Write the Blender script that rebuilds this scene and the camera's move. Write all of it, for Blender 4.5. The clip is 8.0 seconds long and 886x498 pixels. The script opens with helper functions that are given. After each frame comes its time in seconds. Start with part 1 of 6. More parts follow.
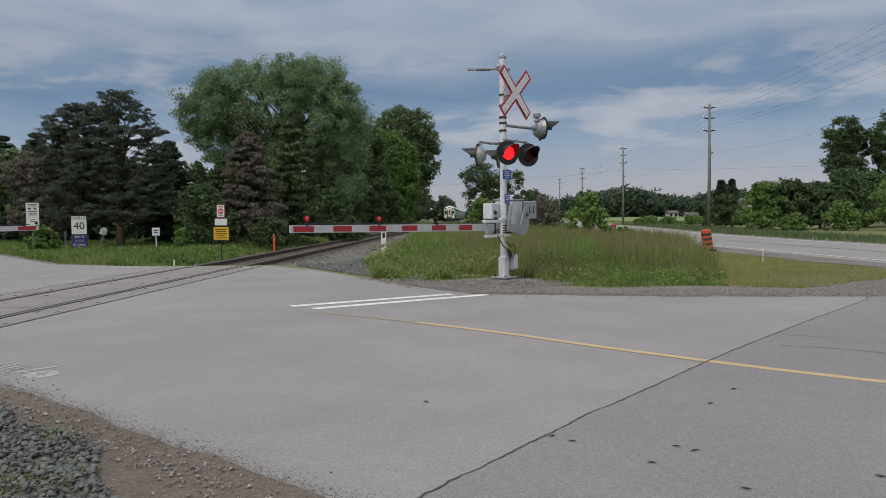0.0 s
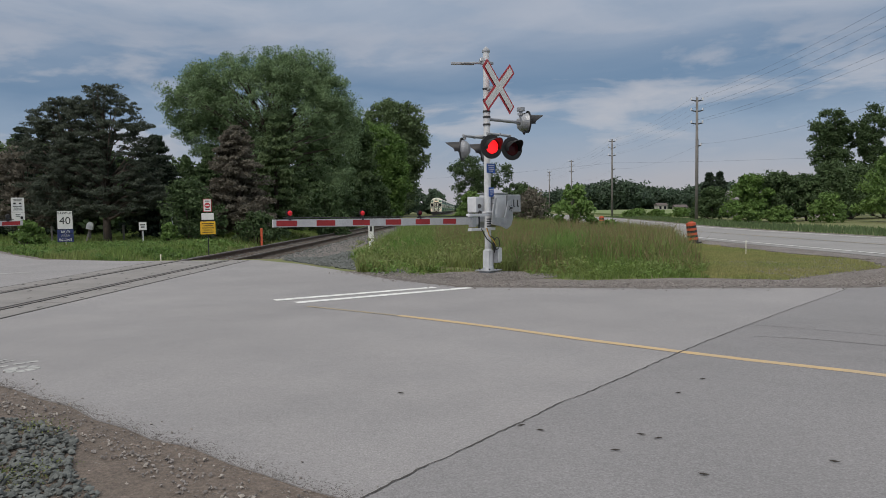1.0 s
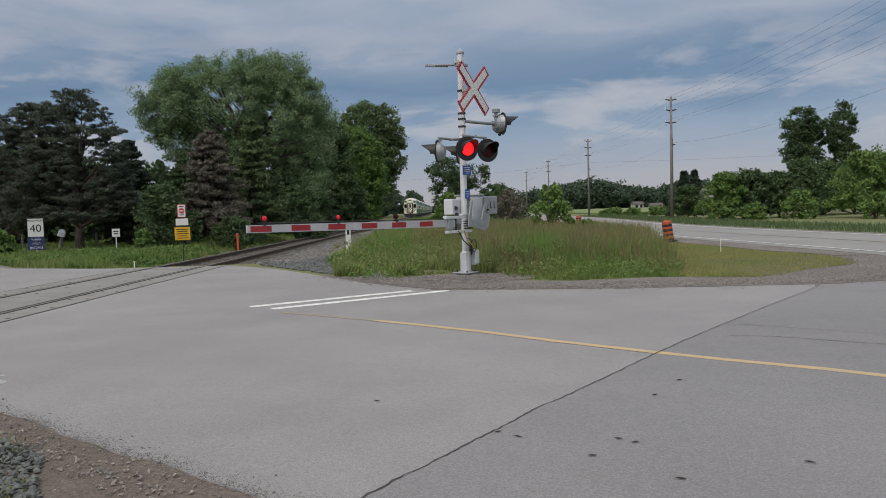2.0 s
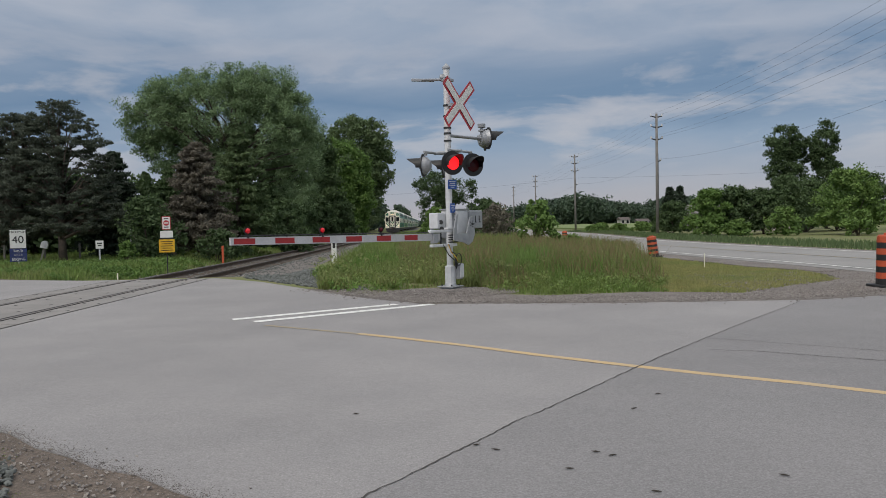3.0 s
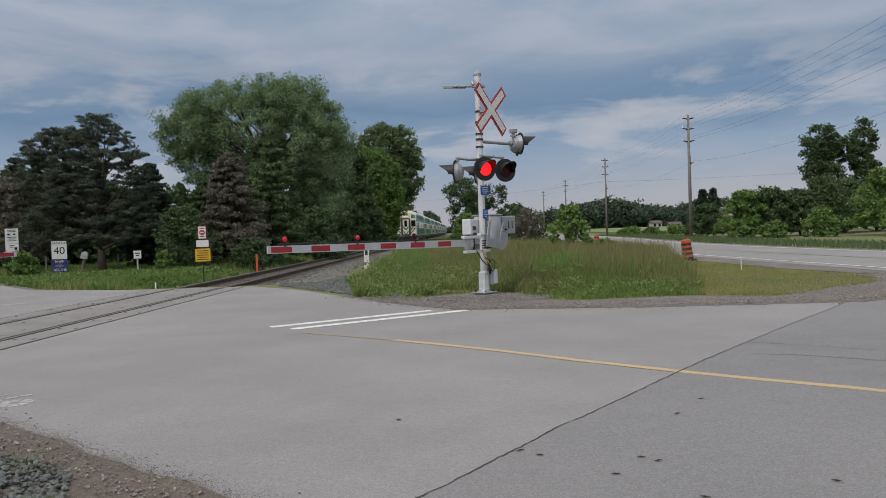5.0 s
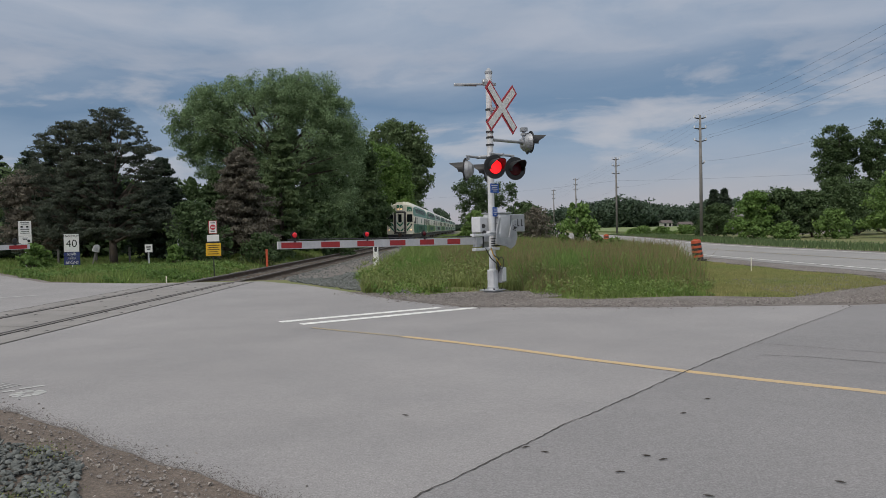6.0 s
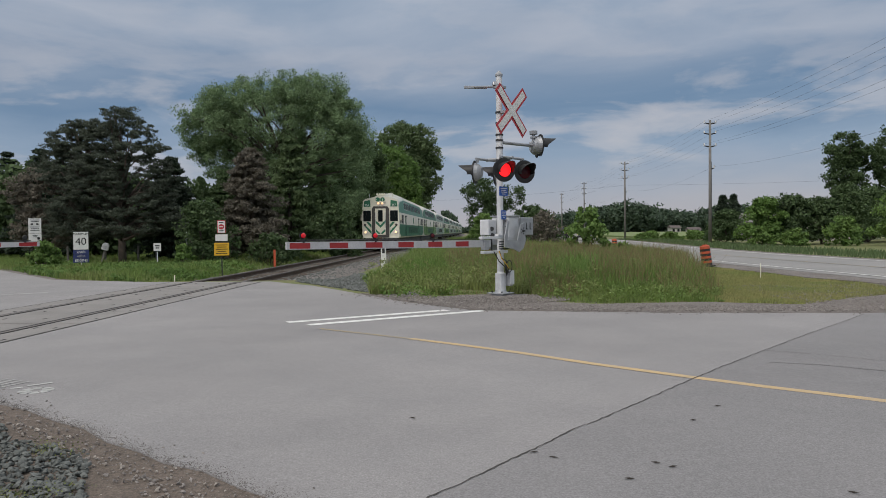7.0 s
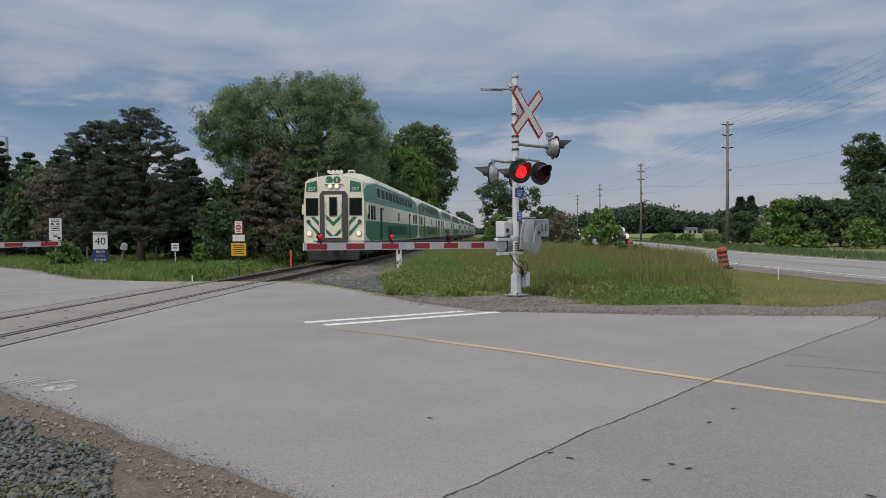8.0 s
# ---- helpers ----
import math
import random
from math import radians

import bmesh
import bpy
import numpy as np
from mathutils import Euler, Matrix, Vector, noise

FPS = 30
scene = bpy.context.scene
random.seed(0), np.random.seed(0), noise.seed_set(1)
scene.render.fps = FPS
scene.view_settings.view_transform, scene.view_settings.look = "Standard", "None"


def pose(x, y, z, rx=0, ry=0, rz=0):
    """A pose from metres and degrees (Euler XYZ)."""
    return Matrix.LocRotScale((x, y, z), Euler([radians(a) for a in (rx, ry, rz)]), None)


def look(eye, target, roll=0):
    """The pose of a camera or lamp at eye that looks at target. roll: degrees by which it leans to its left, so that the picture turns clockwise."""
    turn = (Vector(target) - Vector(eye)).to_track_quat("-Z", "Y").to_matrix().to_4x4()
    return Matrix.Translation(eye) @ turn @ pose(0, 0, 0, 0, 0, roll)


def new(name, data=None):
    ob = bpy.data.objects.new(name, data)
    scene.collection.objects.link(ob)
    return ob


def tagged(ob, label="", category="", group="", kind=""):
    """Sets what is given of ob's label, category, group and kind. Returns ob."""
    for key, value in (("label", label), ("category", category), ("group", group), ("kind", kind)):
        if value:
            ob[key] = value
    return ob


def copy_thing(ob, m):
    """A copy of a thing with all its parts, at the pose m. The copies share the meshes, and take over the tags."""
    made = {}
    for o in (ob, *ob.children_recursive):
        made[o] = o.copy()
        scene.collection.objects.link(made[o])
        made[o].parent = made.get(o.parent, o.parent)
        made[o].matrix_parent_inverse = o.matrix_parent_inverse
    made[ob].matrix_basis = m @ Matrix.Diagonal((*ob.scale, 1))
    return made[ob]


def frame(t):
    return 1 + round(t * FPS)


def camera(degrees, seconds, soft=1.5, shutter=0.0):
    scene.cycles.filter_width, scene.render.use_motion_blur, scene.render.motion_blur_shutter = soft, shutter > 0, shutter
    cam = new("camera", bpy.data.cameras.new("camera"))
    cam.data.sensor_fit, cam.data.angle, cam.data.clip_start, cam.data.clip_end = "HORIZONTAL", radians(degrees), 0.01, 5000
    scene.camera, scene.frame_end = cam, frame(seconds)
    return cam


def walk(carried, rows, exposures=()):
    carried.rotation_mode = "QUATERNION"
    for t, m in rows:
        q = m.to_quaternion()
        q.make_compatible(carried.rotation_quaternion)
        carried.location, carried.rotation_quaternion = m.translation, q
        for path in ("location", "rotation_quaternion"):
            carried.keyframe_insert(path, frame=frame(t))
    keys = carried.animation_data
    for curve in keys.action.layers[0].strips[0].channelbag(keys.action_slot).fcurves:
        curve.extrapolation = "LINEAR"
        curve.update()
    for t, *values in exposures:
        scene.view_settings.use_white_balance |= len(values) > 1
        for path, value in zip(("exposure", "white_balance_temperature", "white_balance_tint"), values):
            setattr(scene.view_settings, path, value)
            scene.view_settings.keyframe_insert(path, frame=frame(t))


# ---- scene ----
cam = camera(62.9, 8.0, soft=0.6)
PATH = [
    (0, (-0.062, -0.119, 1.392), (-0.058, 1.879, 1.303), -0.6),
    (0.5, (0.086, -0.33, 1.406), (0.107, 1.667, 1.291), -0.6),
    (1, (0.064, -0.21, 1.401), (0.094, 1.787, 1.293), -0.8),
    (1.5, (0.015, -0.205, 1.4), (0.054, 1.792, 1.291), -1.5),
    (1.7, (0.05, -0.141, 1.416), (0.109, 1.854, 1.302), -1.8),
    (2.8, (0.137, -0.23, 1.434), (0.279, 1.764, 1.368), -0.6),
    (3, (0.149, -0.172, 1.415), (0.274, 1.823, 1.348), -1.2),
    (3.5, (0.089, -0.189, 1.426), (0.187, 1.807, 1.368), -1.9),
    (4, (0.073, -0.159, 1.411), (0.153, 1.839, 1.361), -2.1),
    (4.5, (0.072, -0.171, 1.415), (0.13, 1.828, 1.369), -2.2),
    (6, (0.078, -0.239, 1.423), (0.095, 1.761, 1.368), -1.3),
    (6.5, (0.077, -0.192, 1.418), (0.087, 1.807, 1.366), -0.9),
    (7, (0.06, -0.214, 1.422), (0.057, 1.785, 1.374), -0.6),
    (7.5, (0.047, -0.262, 1.433), (0.015, 1.737, 1.388), -0.4),
    (8, (0.042, -0.265, 1.43), (-0.002, 1.734, 1.385), -0.4),
]
walk(cam, [(t, look(eye, aim, roll)) for t, eye, aim, roll in PATH])

# ---- world and light ----
world = bpy.data.worlds.new("sky")
scene.world = world
world.use_nodes = True
wn, wl = world.node_tree.nodes, world.node_tree.links
SUN_EL, SUN_AZ = 48.0, 215.0
bg = wn["Background"]
bg.inputs["Strength"].default_value = 0.1
sky = wn.new("ShaderNodeTexSky")
sky.sky_type, sky.sun_disc = "NISHITA", False
sky.sun_elevation, sky.sun_rotation = radians(SUN_EL), radians(SUN_AZ)
tc = wn.new("ShaderNodeTexCoord")
sep = wn.new("ShaderNodeSeparateXYZ")
wl.new(tc.outputs["Generated"], sep.inputs[0])


def wmath(op, a, b=None):
    n = wn.new("ShaderNodeMath")
    n.operation = op
    for i, v in enumerate((a, b)):
        if v is None:
            continue
        if isinstance(v, (int, float)):
            n.inputs[i].default_value = v
        else:
            wl.new(v, n.inputs[i])
    return n.outputs[0]


def wramp(fac, stops):
    n = wn.new("ShaderNodeValToRGB")
    for i, (p, c) in enumerate(stops):
        e = n.color_ramp.elements[i] if i < 2 else n.color_ramp.elements.new(p)
        e.position, e.color = p, (*c, 1)
    wl.new(fac, n.inputs[0])
    return n.outputs[0]


height = wmath("MAXIMUM", sep.outputs[2], 0.0)
layer = wn.new("ShaderNodeCombineXYZ")
wl.new(sep.outputs[0], layer.inputs[0]), wl.new(sep.outputs[1], layer.inputs[1])
wl.new(wmath("MULTIPLY", height, 3.6), layer.inputs[2])


def wnoise(scale, detail, rough, w=0.0, dist=0.3):
    n = wn.new("ShaderNodeTexNoise")
    n.noise_dimensions = "4D"
    n.inputs["W"].default_value = w
    n.inputs["Scale"].default_value, n.inputs["Detail"].default_value = scale, detail
    n.inputs["Roughness"].default_value, n.inputs["Distortion"].default_value = rough, dist
    wl.new(layer.outputs[0], n.inputs["Vector"])
    return n.outputs["Fac"]


# overcast deck: wavy slate-blue bands between paler ones, billows under them, pale haze low down
wave = wmath("MULTIPLY", wmath("SUBTRACT", wnoise(2.6, 7, 0.52, 3.1, 0.4), 0.5), 0.3)
band = wmath("ADD", height, wave)
deck = wramp(band, [(0.0, (4.0, 4.1, 4.7)), (0.06, (3.1, 3.65, 4.65)), (0.115, (2.4, 3.2, 4.4)), (0.165, (1.45, 2.3, 3.55)), (0.205, (2.0, 2.75, 3.9)), (0.25, (3.1, 3.65, 4.6)), (0.31, (2.1, 2.8, 3.9)), (0.4, (3.0, 3.6, 4.5))])
puffs = wmath("MULTIPLY", wramp(wnoise(5.2, 9, 0.55, 5.7, 0.3), [(0.48, (0, 0, 0)), (0.56, (0.5, 0.5, 0.5)), (0.7, (0.9, 0.9, 0.9))]), wramp(height, [(0.05, (0, 0, 0)), (0.1, (1, 1, 1)), (0.17, (0.9, 0.9, 0.9)), (0.24, (0.25, 0.25, 0.25))]))
mul = wn.new("ShaderNodeMixRGB")
wl.new(puffs, mul.inputs[0]), wl.new(deck, mul.inputs[1])
mul.inputs[2].default_value = (5.3, 5.15, 5.4, 1)
haze = wn.new("ShaderNodeMixRGB")
wl.new(wramp(height, [(0.0, (0.8, 0.8, 0.8)), (0.05, (0.35, 0.35, 0.35)), (0.1, (0, 0, 0))]), haze.inputs[0])
wl.new(mul.outputs[0], haze.inputs[1])
haze.inputs[2].default_value = (4.2, 3.95, 4.3, 1)
clear = wn.new("ShaderNodeMixRGB")
clear.inputs[0].default_value = 0.9
wl.new(sky.outputs[0], clear.inputs[1]), wl.new(haze.outputs[0], clear.inputs[2])
zen = wn.new("ShaderNodeMixRGB")
zen.blend_type = "MULTIPLY"
zen.inputs[0].default_value = 1
wl.new(clear.outputs[0], zen.inputs[1])
wl.new(wramp(height, [(0.22, (1, 1, 1)), (0.65, (2.7, 2.35, 1.95))]), zen.inputs[2])
wl.new(zen.outputs[0], bg.inputs["Color"])

lamp = bpy.data.lights.new("sun", "SUN")
lamp.energy, lamp.angle, lamp.color = 1.75, radians(28), (1.0, 0.93, 0.84)
sun = new("sun", lamp)
az, el = radians(SUN_AZ), radians(SUN_EL)
sun.matrix_world = look((0, 0, 60), Vector((0, 0, 60)) - Vector((math.sin(az) * math.cos(el), math.cos(az) * math.cos(el), math.sin(el))))
scene.view_settings.exposure = 0.0


# ---- materials ----
def mat(name, c, rough=0.8, metal=0.0, c2=None, scale=3.0, fine=60.0, bump=0.15, spread=0.12, island=False, obj_random=False, emit=0.0, leafy=False, coat=0.0, speck=0.0, stain=0.0):
    """Principled surface: two colours mixed by coarse noise, fine grain on top, and relief from the grain."""
    m = bpy.data.materials.new(name)
    m.use_nodes = True
    n, l = m.node_tree.nodes, m.node_tree.links
    p = n["Principled BSDF"]
    p.inputs["Roughness"].default_value, p.inputs["Metallic"].default_value = rough, metal
    p.inputs["Coat Weight"].default_value = coat
    co = n.new("ShaderNodeTexCoord").outputs["Object"]
    c2 = c2 or tuple(v * 0.72 for v in c)

    def noise_tex(s, d):
        t = n.new("ShaderNodeTexNoise")
        t.inputs["Scale"].default_value, t.inputs["Detail"].default_value, t.inputs["Roughness"].default_value = s, d, 0.6
        l.new(co, t.inputs["Vector"])
        return t.outputs["Fac"]

    big, small = noise_tex(scale, 5), noise_tex(fine, 3)
    r = n.new("ShaderNodeValToRGB")
    r.color_ramp.elements[0].position, r.color_ramp.elements[1].position = 0.35, 0.68
    r.color_ramp.elements[0].color, r.color_ramp.elements[1].color = (*c, 1), (*c2, 1)
    l.new(big, r.inputs[0])
    hsv = n.new("ShaderNodeHueSaturation")
    l.new(r.outputs[0], hsv.inputs["Color"])
    mr = n.new("ShaderNodeMapRange")
    mr.inputs["From Min"].default_value, mr.inputs["From Max"].default_value = 0.25, 0.75
    mr.inputs["To Min"].default_value, mr.inputs["To Max"].default_value = 1 - spread, 1 + spread
    l.new(small, mr.inputs["Value"])
    val = mr.outputs[0]

    def scaled(src, lo, hi, old, f0=0.0, f1=1.0):
        r2, m2 = n.new("ShaderNodeMapRange"), n.new("ShaderNodeMath")
        r2.inputs["From Min"].default_value, r2.inputs["From Max"].default_value = f0, f1
        r2.inputs["To Min"].default_value, r2.inputs["To Max"].default_value = lo, hi
        m2.operation = "MULTIPLY"
        l.new(src, r2.inputs["Value"]), l.new(r2.outputs[0], m2.inputs[0]), l.new(old, m2.inputs[1])
        return m2.outputs[0]

    if speck:
        # crushed aggregate: every chip has its own tone
        for cell, k in ((120.0, 1.0), (48.0, 0.6)):
            vo = n.new("ShaderNodeTexVoronoi")
            vo.inputs["Scale"].default_value = cell
            l.new(co, vo.inputs["Vector"])
            sv = n.new("ShaderNodeSeparateColor")
            l.new(vo.outputs["Color"], sv.inputs[0])
            val = scaled(sv.outputs[0], 1 - speck * k, 1 + speck * k, val)
    if stain:
        val = scaled(noise_tex(0.22, 4), 1 - stain, 1 + stain, val, 0.3, 0.7)
    if island or obj_random:
        src = n.new("ShaderNodeNewGeometry").outputs["Random Per Island"] if island else n.new("ShaderNodeObjectInfo").outputs["Random"]
        mr2 = n.new("ShaderNodeMapRange")
        mr2.inputs["To Min"].default_value, mr2.inputs["To Max"].default_value = 0.72, 1.28
        l.new(src, mr2.inputs["Value"])
        mm = n.new("ShaderNodeMath")
        mm.operation = "MULTIPLY"
        l.new(val, mm.inputs[0]), l.new(mr2.outputs[0], mm.inputs[1])
        val = mm.outputs[0]
    l.new(val, hsv.inputs["Value"])
    l.new(hsv.outputs[0], p.inputs["Base Color"])
    if bump:
        b = n.new("ShaderNodeBump")
        b.inputs["Strength"].default_value, b.inputs["Distance"].default_value = bump, 0.02
        l.new(small, b.inputs["Height"]), l.new(b.outputs[0], p.inputs["Normal"])
    if emit:
        p.inputs["Emission Color"].default_value, p.inputs["Emission Strength"].default_value = (*c, 1), emit
    if leafy:
        tr = n.new("ShaderNodeBsdfTranslucent")
        l.new(hsv.outputs[0], tr.inputs["Color"])
        mix = n.new("ShaderNodeMixShader")
        mix.inputs[0].default_value = 0.3
        l.new(p.outputs[0], mix.inputs[1]), l.new(tr.outputs[0], mix.inputs[2])
        l.new(mix.outputs[0], n["Material Output"].inputs["Surface"])
    return m


def glass_mat(name, c, rough=0.06, spec=0.2):
    m = bpy.data.materials.new(name)
    m.use_nodes = True
    p = m.node_tree.nodes["Principled BSDF"]
    p.inputs["Base Color"].default_value, p.inputs["Roughness"].default_value = (*c, 1), rough
    p.inputs["Specular IOR Level"].default_value = spec
    return m


M = {}
M["asphalt"] = mat("asphalt", (0.272, 0.26, 0.26), 0.92, c2=(0.238, 0.23, 0.232), scale=0.8, fine=75, bump=0.3, spread=0.24, speck=0.11, stain=0.1)
M["asphalt_dark"] = mat("asphalt_dark", (0.224, 0.216, 0.219), 0.92, c2=(0.197, 0.191, 0.194), scale=0.9, fine=75, bump=0.3, spread=0.24, speck=0.11, stain=0.1)
M["asphalt_hwy"] = mat("asphalt_highway", (0.27, 0.262, 0.255), 0.9, c2=(0.225, 0.22, 0.215), scale=0.25, fine=50, bump=0.2)
M["panel"] = mat("crossing_panel", (0.25, 0.235, 0.225), 0.85, c2=(0.2, 0.19, 0.182), scale=1.2, fine=60, bump=0.3)
M["soil"] = mat("soil_grass", (0.13, 0.16, 0.05), 0.95, c2=(0.15, 0.14, 0.06), scale=0.5, fine=25, bump=0.6, spread=0.35)
M["gravel"] = mat("gravel", (0.2, 0.18, 0.168), 0.95, c2=(0.125, 0.107, 0.095), scale=0.7, fine=38, bump=0.9, spread=0.4, speck=0.2)
M["dirt"] = mat("dirt", (0.155, 0.124, 0.103), 0.95, c2=(0.105, 0.085, 0.07), scale=1.3, fine=45, bump=0.9, spread=0.35, speck=0.16)
M["dirt_dark"] = mat("dark_dirt", (0.085, 0.07, 0.06), 0.95, c2=(0.14, 0.12, 0.1), scale=5, fine=40)
M["moss"] = mat("moss", (0.16, 0.19, 0.06), rough=0.9, bump=0, island=True, scale=3, fine=20)
M["stone"] = mat("crushed_stone", (0.14, 0.149, 0.142), 0.85, c2=(0.088, 0.095, 0.09), scale=9, fine=70, bump=0.3, island=True)
M["stone_piece"] = mat("crushed_stone_piece", (0.135, 0.144, 0.138), 0.85, c2=(0.085, 0.092, 0.087), scale=9, fine=70, bump=0.3, obj_random=True)
M["white_paint"] = mat("road_white", (0.78, 0.78, 0.76), 0.8, c2=(0.58, 0.58, 0.56), scale=5, fine=90, bump=0.2)
M["worn_paint"] = mat("worn_white", (0.42, 0.42, 0.41), 0.85, c2=(0.3, 0.3, 0.29), scale=6, fine=60, bump=0.2)
M["yellow_paint"] = mat("road_yellow", (0.52, 0.37, 0.19), 0.8, c2=(0.42, 0.33, 0.22), scale=4, fine=70, bump=0.2)
M["yellow_worn"] = mat("worn_yellow", (0.33, 0.27, 0.17), 0.9, c2=(0.27, 0.25, 0.22), scale=6, fine=70, bump=0.2)
M["crack"] = mat("crack_seal", (0.07, 0.065, 0.06), 0.9)
M["rail"] = mat("rail_steel", (0.1, 0.065, 0.045), 0.7, 0.4, c2=(0.06, 0.042, 0.03), scale=3)
M["rail_head"] = mat("rail_head", (0.2, 0.17, 0.155), 0.5, 0.5, scale=2, bump=0.05)
M["tie"] = mat("tie_wood", (0.09, 0.07, 0.055), 0.95, c2=(0.05, 0.04, 0.035), scale=4, fine=40, bump=0.5, obj_random=True)
M["rubber"] = mat("flangeway", (0.035, 0.033, 0.032), 0.9)
M["galv"] = mat("galvanised_paint", (0.66, 0.67, 0.69), 0.5, 0.1, c2=(0.54, 0.55, 0.57), scale=4, fine=40, bump=0.06, spread=0.06)
M["silver"] = mat("silver_paint", (0.4, 0.41, 0.43), 0.45, 0.4, c2=(0.3, 0.31, 0.33), scale=5, bump=0.06)
M["dark_metal"] = mat("dark_metal", (0.035, 0.035, 0.038), 0.6, 0.2, bump=0.08)
M["black"] = mat("black_paint", (0.018, 0.018, 0.019), 0.55, bump=0.05)
M["sign_white"] = mat("sign_white", (0.72, 0.72, 0.7), 0.5, c2=(0.64, 0.64, 0.62), scale=4, bump=0.03, spread=0.05)
M["sign_red"] = mat("sign_red", (0.5, 0.045, 0.06), 0.5, c2=(0.4, 0.045, 0.055), scale=6, bump=0.03)
M["arm_white"] = mat("arm_white", (0.5, 0.5, 0.51), 0.45, c2=(0.43, 0.43, 0.44), scale=6, bump=0.04)
M["arm_red"] = mat("arm_red", (0.36, 0.022, 0.025), 0.45, c2=(0.28, 0.02, 0.022), scale=6, bump=0.04)
M["sign_blue"] = mat("sign_blue", (0.02, 0.1, 0.42), 0.5, scale=6, bump=0.03)
M["sign_navy"] = mat("sign_navy", (0.03, 0.045, 0.16), 0.5, scale=6, bump=0.03)
M["sign_yellow"] = mat("sign_yellow", (0.72, 0.42, 0.02), 0.5, c2=(0.6, 0.35, 0.02), scale=6, bump=0.03)
M["orange"] = mat("orange_plastic", (0.5, 0.085, 0.033), 0.5, c2=(0.4, 0.075, 0.03), scale=5, bump=0.05)
M["cream"] = mat("cream_paint", (0.8, 0.77, 0.65), 0.4, c2=(0.7, 0.67, 0.55), scale=1.2, fine=30, bump=0.03, spread=0.06, coat=0.3)
M["green"] = mat("green_paint", (0.025, 0.165, 0.09), 0.55, c2=(0.03, 0.15, 0.085), scale=1.2, fine=30, bump=0.03, coat=0.05)
M["lightgreen"] = mat("light_green_paint", (0.1, 0.24, 0.05), 0.55, scale=1.2, bump=0.03, coat=0.05)
# coach green for the upper side, with the sky's reflection lightened into the colour
M["upper_green"] = mat("green_paint_sky_sheen", (0.055, 0.25, 0.165), 0.5, c2=(0.05, 0.22, 0.15), scale=1.2, fine=30, bump=0.03, coat=0.1)
M["grey_green"] = mat("grey_green_paint", (0.24, 0.33, 0.28), 0.5, c2=(0.2, 0.28, 0.24), scale=1.2, fine=30, bump=0.03)
M["pale"] = mat("pale_silver", (0.5, 0.52, 0.5), 0.4, 0.1, scale=1.5, bump=0.03)
M["frame_dark"] = mat("door_surround", (0.07, 0.065, 0.06), 0.6, bump=0.04)
M["pane"] = glass_mat("dark_pane", (0.012, 0.016, 0.017), 0.35, 0.02)
M["pane_green"] = glass_mat("green_tinted_pane", (0.012, 0.075, 0.048), 0.35, 0.02)
M["car_glass"] = glass_mat("car_glass", (0.015, 0.018, 0.02))
M["wood_pole"] = mat("weathered_pole", (0.21, 0.2, 0.19), 0.9, c2=(0.15, 0.142, 0.135), scale=2, fine=30, bump=0.4)
M["wire"] = mat("wire", (0.04, 0.042, 0.045), 0.6)
M["bark"] = mat("bark", (0.1, 0.08, 0.065), 0.95, c2=(0.055, 0.045, 0.038), scale=4, fine=30, bump=0.7)
M["bark_pale"] = mat("bark_pale", (0.16, 0.13, 0.11), 0.95, c2=(0.1, 0.08, 0.07), scale=4, fine=30, bump=0.6)
LEAF = dict(rough=0.8, bump=0.0, island=True, leafy=True, scale=0.25, fine=4, spread=0.15)
M["willow"] = mat("willow_leaf", (0.195, 0.28, 0.14), c2=(0.145, 0.22, 0.105), **LEAF)
M["ash"] = mat("ash_leaf", (0.115, 0.165, 0.07), c2=(0.08, 0.125, 0.05), **LEAF)
M["maple"] = mat("maple_leaf", (0.13, 0.22, 0.05), c2=(0.085, 0.16, 0.035), **LEAF)
M["oak"] = mat("dark_leaf", (0.075, 0.12, 0.045), c2=(0.05, 0.087, 0.032), **LEAF)
M["pine"] = mat("pine_needles", (0.085, 0.104, 0.075), c2=(0.055, 0.07, 0.05), **LEAF)
M["deadpine"] = mat("brown_needles", (0.165, 0.148, 0.118), c2=(0.12, 0.112, 0.085), **LEAF)
M["spruce"] = mat("spruce_needles", (0.04, 0.062, 0.038), c2=(0.028, 0.045, 0.028), **LEAF)
M["shrub"] = mat("shrub_leaf", (0.15, 0.24, 0.06), c2=(0.1, 0.18, 0.045), **LEAF)
# distance haze is mixed into this leaf colour, making it paler and bluer
M["farleaf"] = mat("far_woods", (0.07, 0.11, 0.065), c2=(0.05, 0.082, 0.052), rough=0.7, bump=0, island=True, leafy=True, scale=0.03, fine=0.5, spread=0.2)
M["grass"] = mat("tall_grass", (0.125, 0.225, 0.045), c2=(0.2, 0.23, 0.075), rough=0.7, bump=0, island=True, leafy=True, scale=0.35, fine=3, spread=0.2)
M["hay"] = mat("seed_heads", (0.24, 0.185, 0.095), c2=(0.2, 0.165, 0.08), rough=0.8, bump=0, island=True, leafy=True, scale=0.5, fine=3)
M["lawn"] = mat("mown_grass", (0.23, 0.27, 0.09), c2=(0.33, 0.3, 0.13), rough=0.8, bump=0, island=True, leafy=True, scale=0.5, fine=3)
M["weed"] = mat("yellow_weed", (0.23, 0.27, 0.09), rough=0.7, bump=0, island=True, leafy=True, scale=1, fine=3)
M["field"] = mat("crop_field", (0.14, 0.19, 0.06), c2=(0.17, 0.2, 0.08), rough=0.95, scale=0.05, fine=1.5, bump=0.2)
M["red_lit"] = mat("lit_red", (1.0, 0.012, 0.016), 0.4, emit=1.5, bump=0)
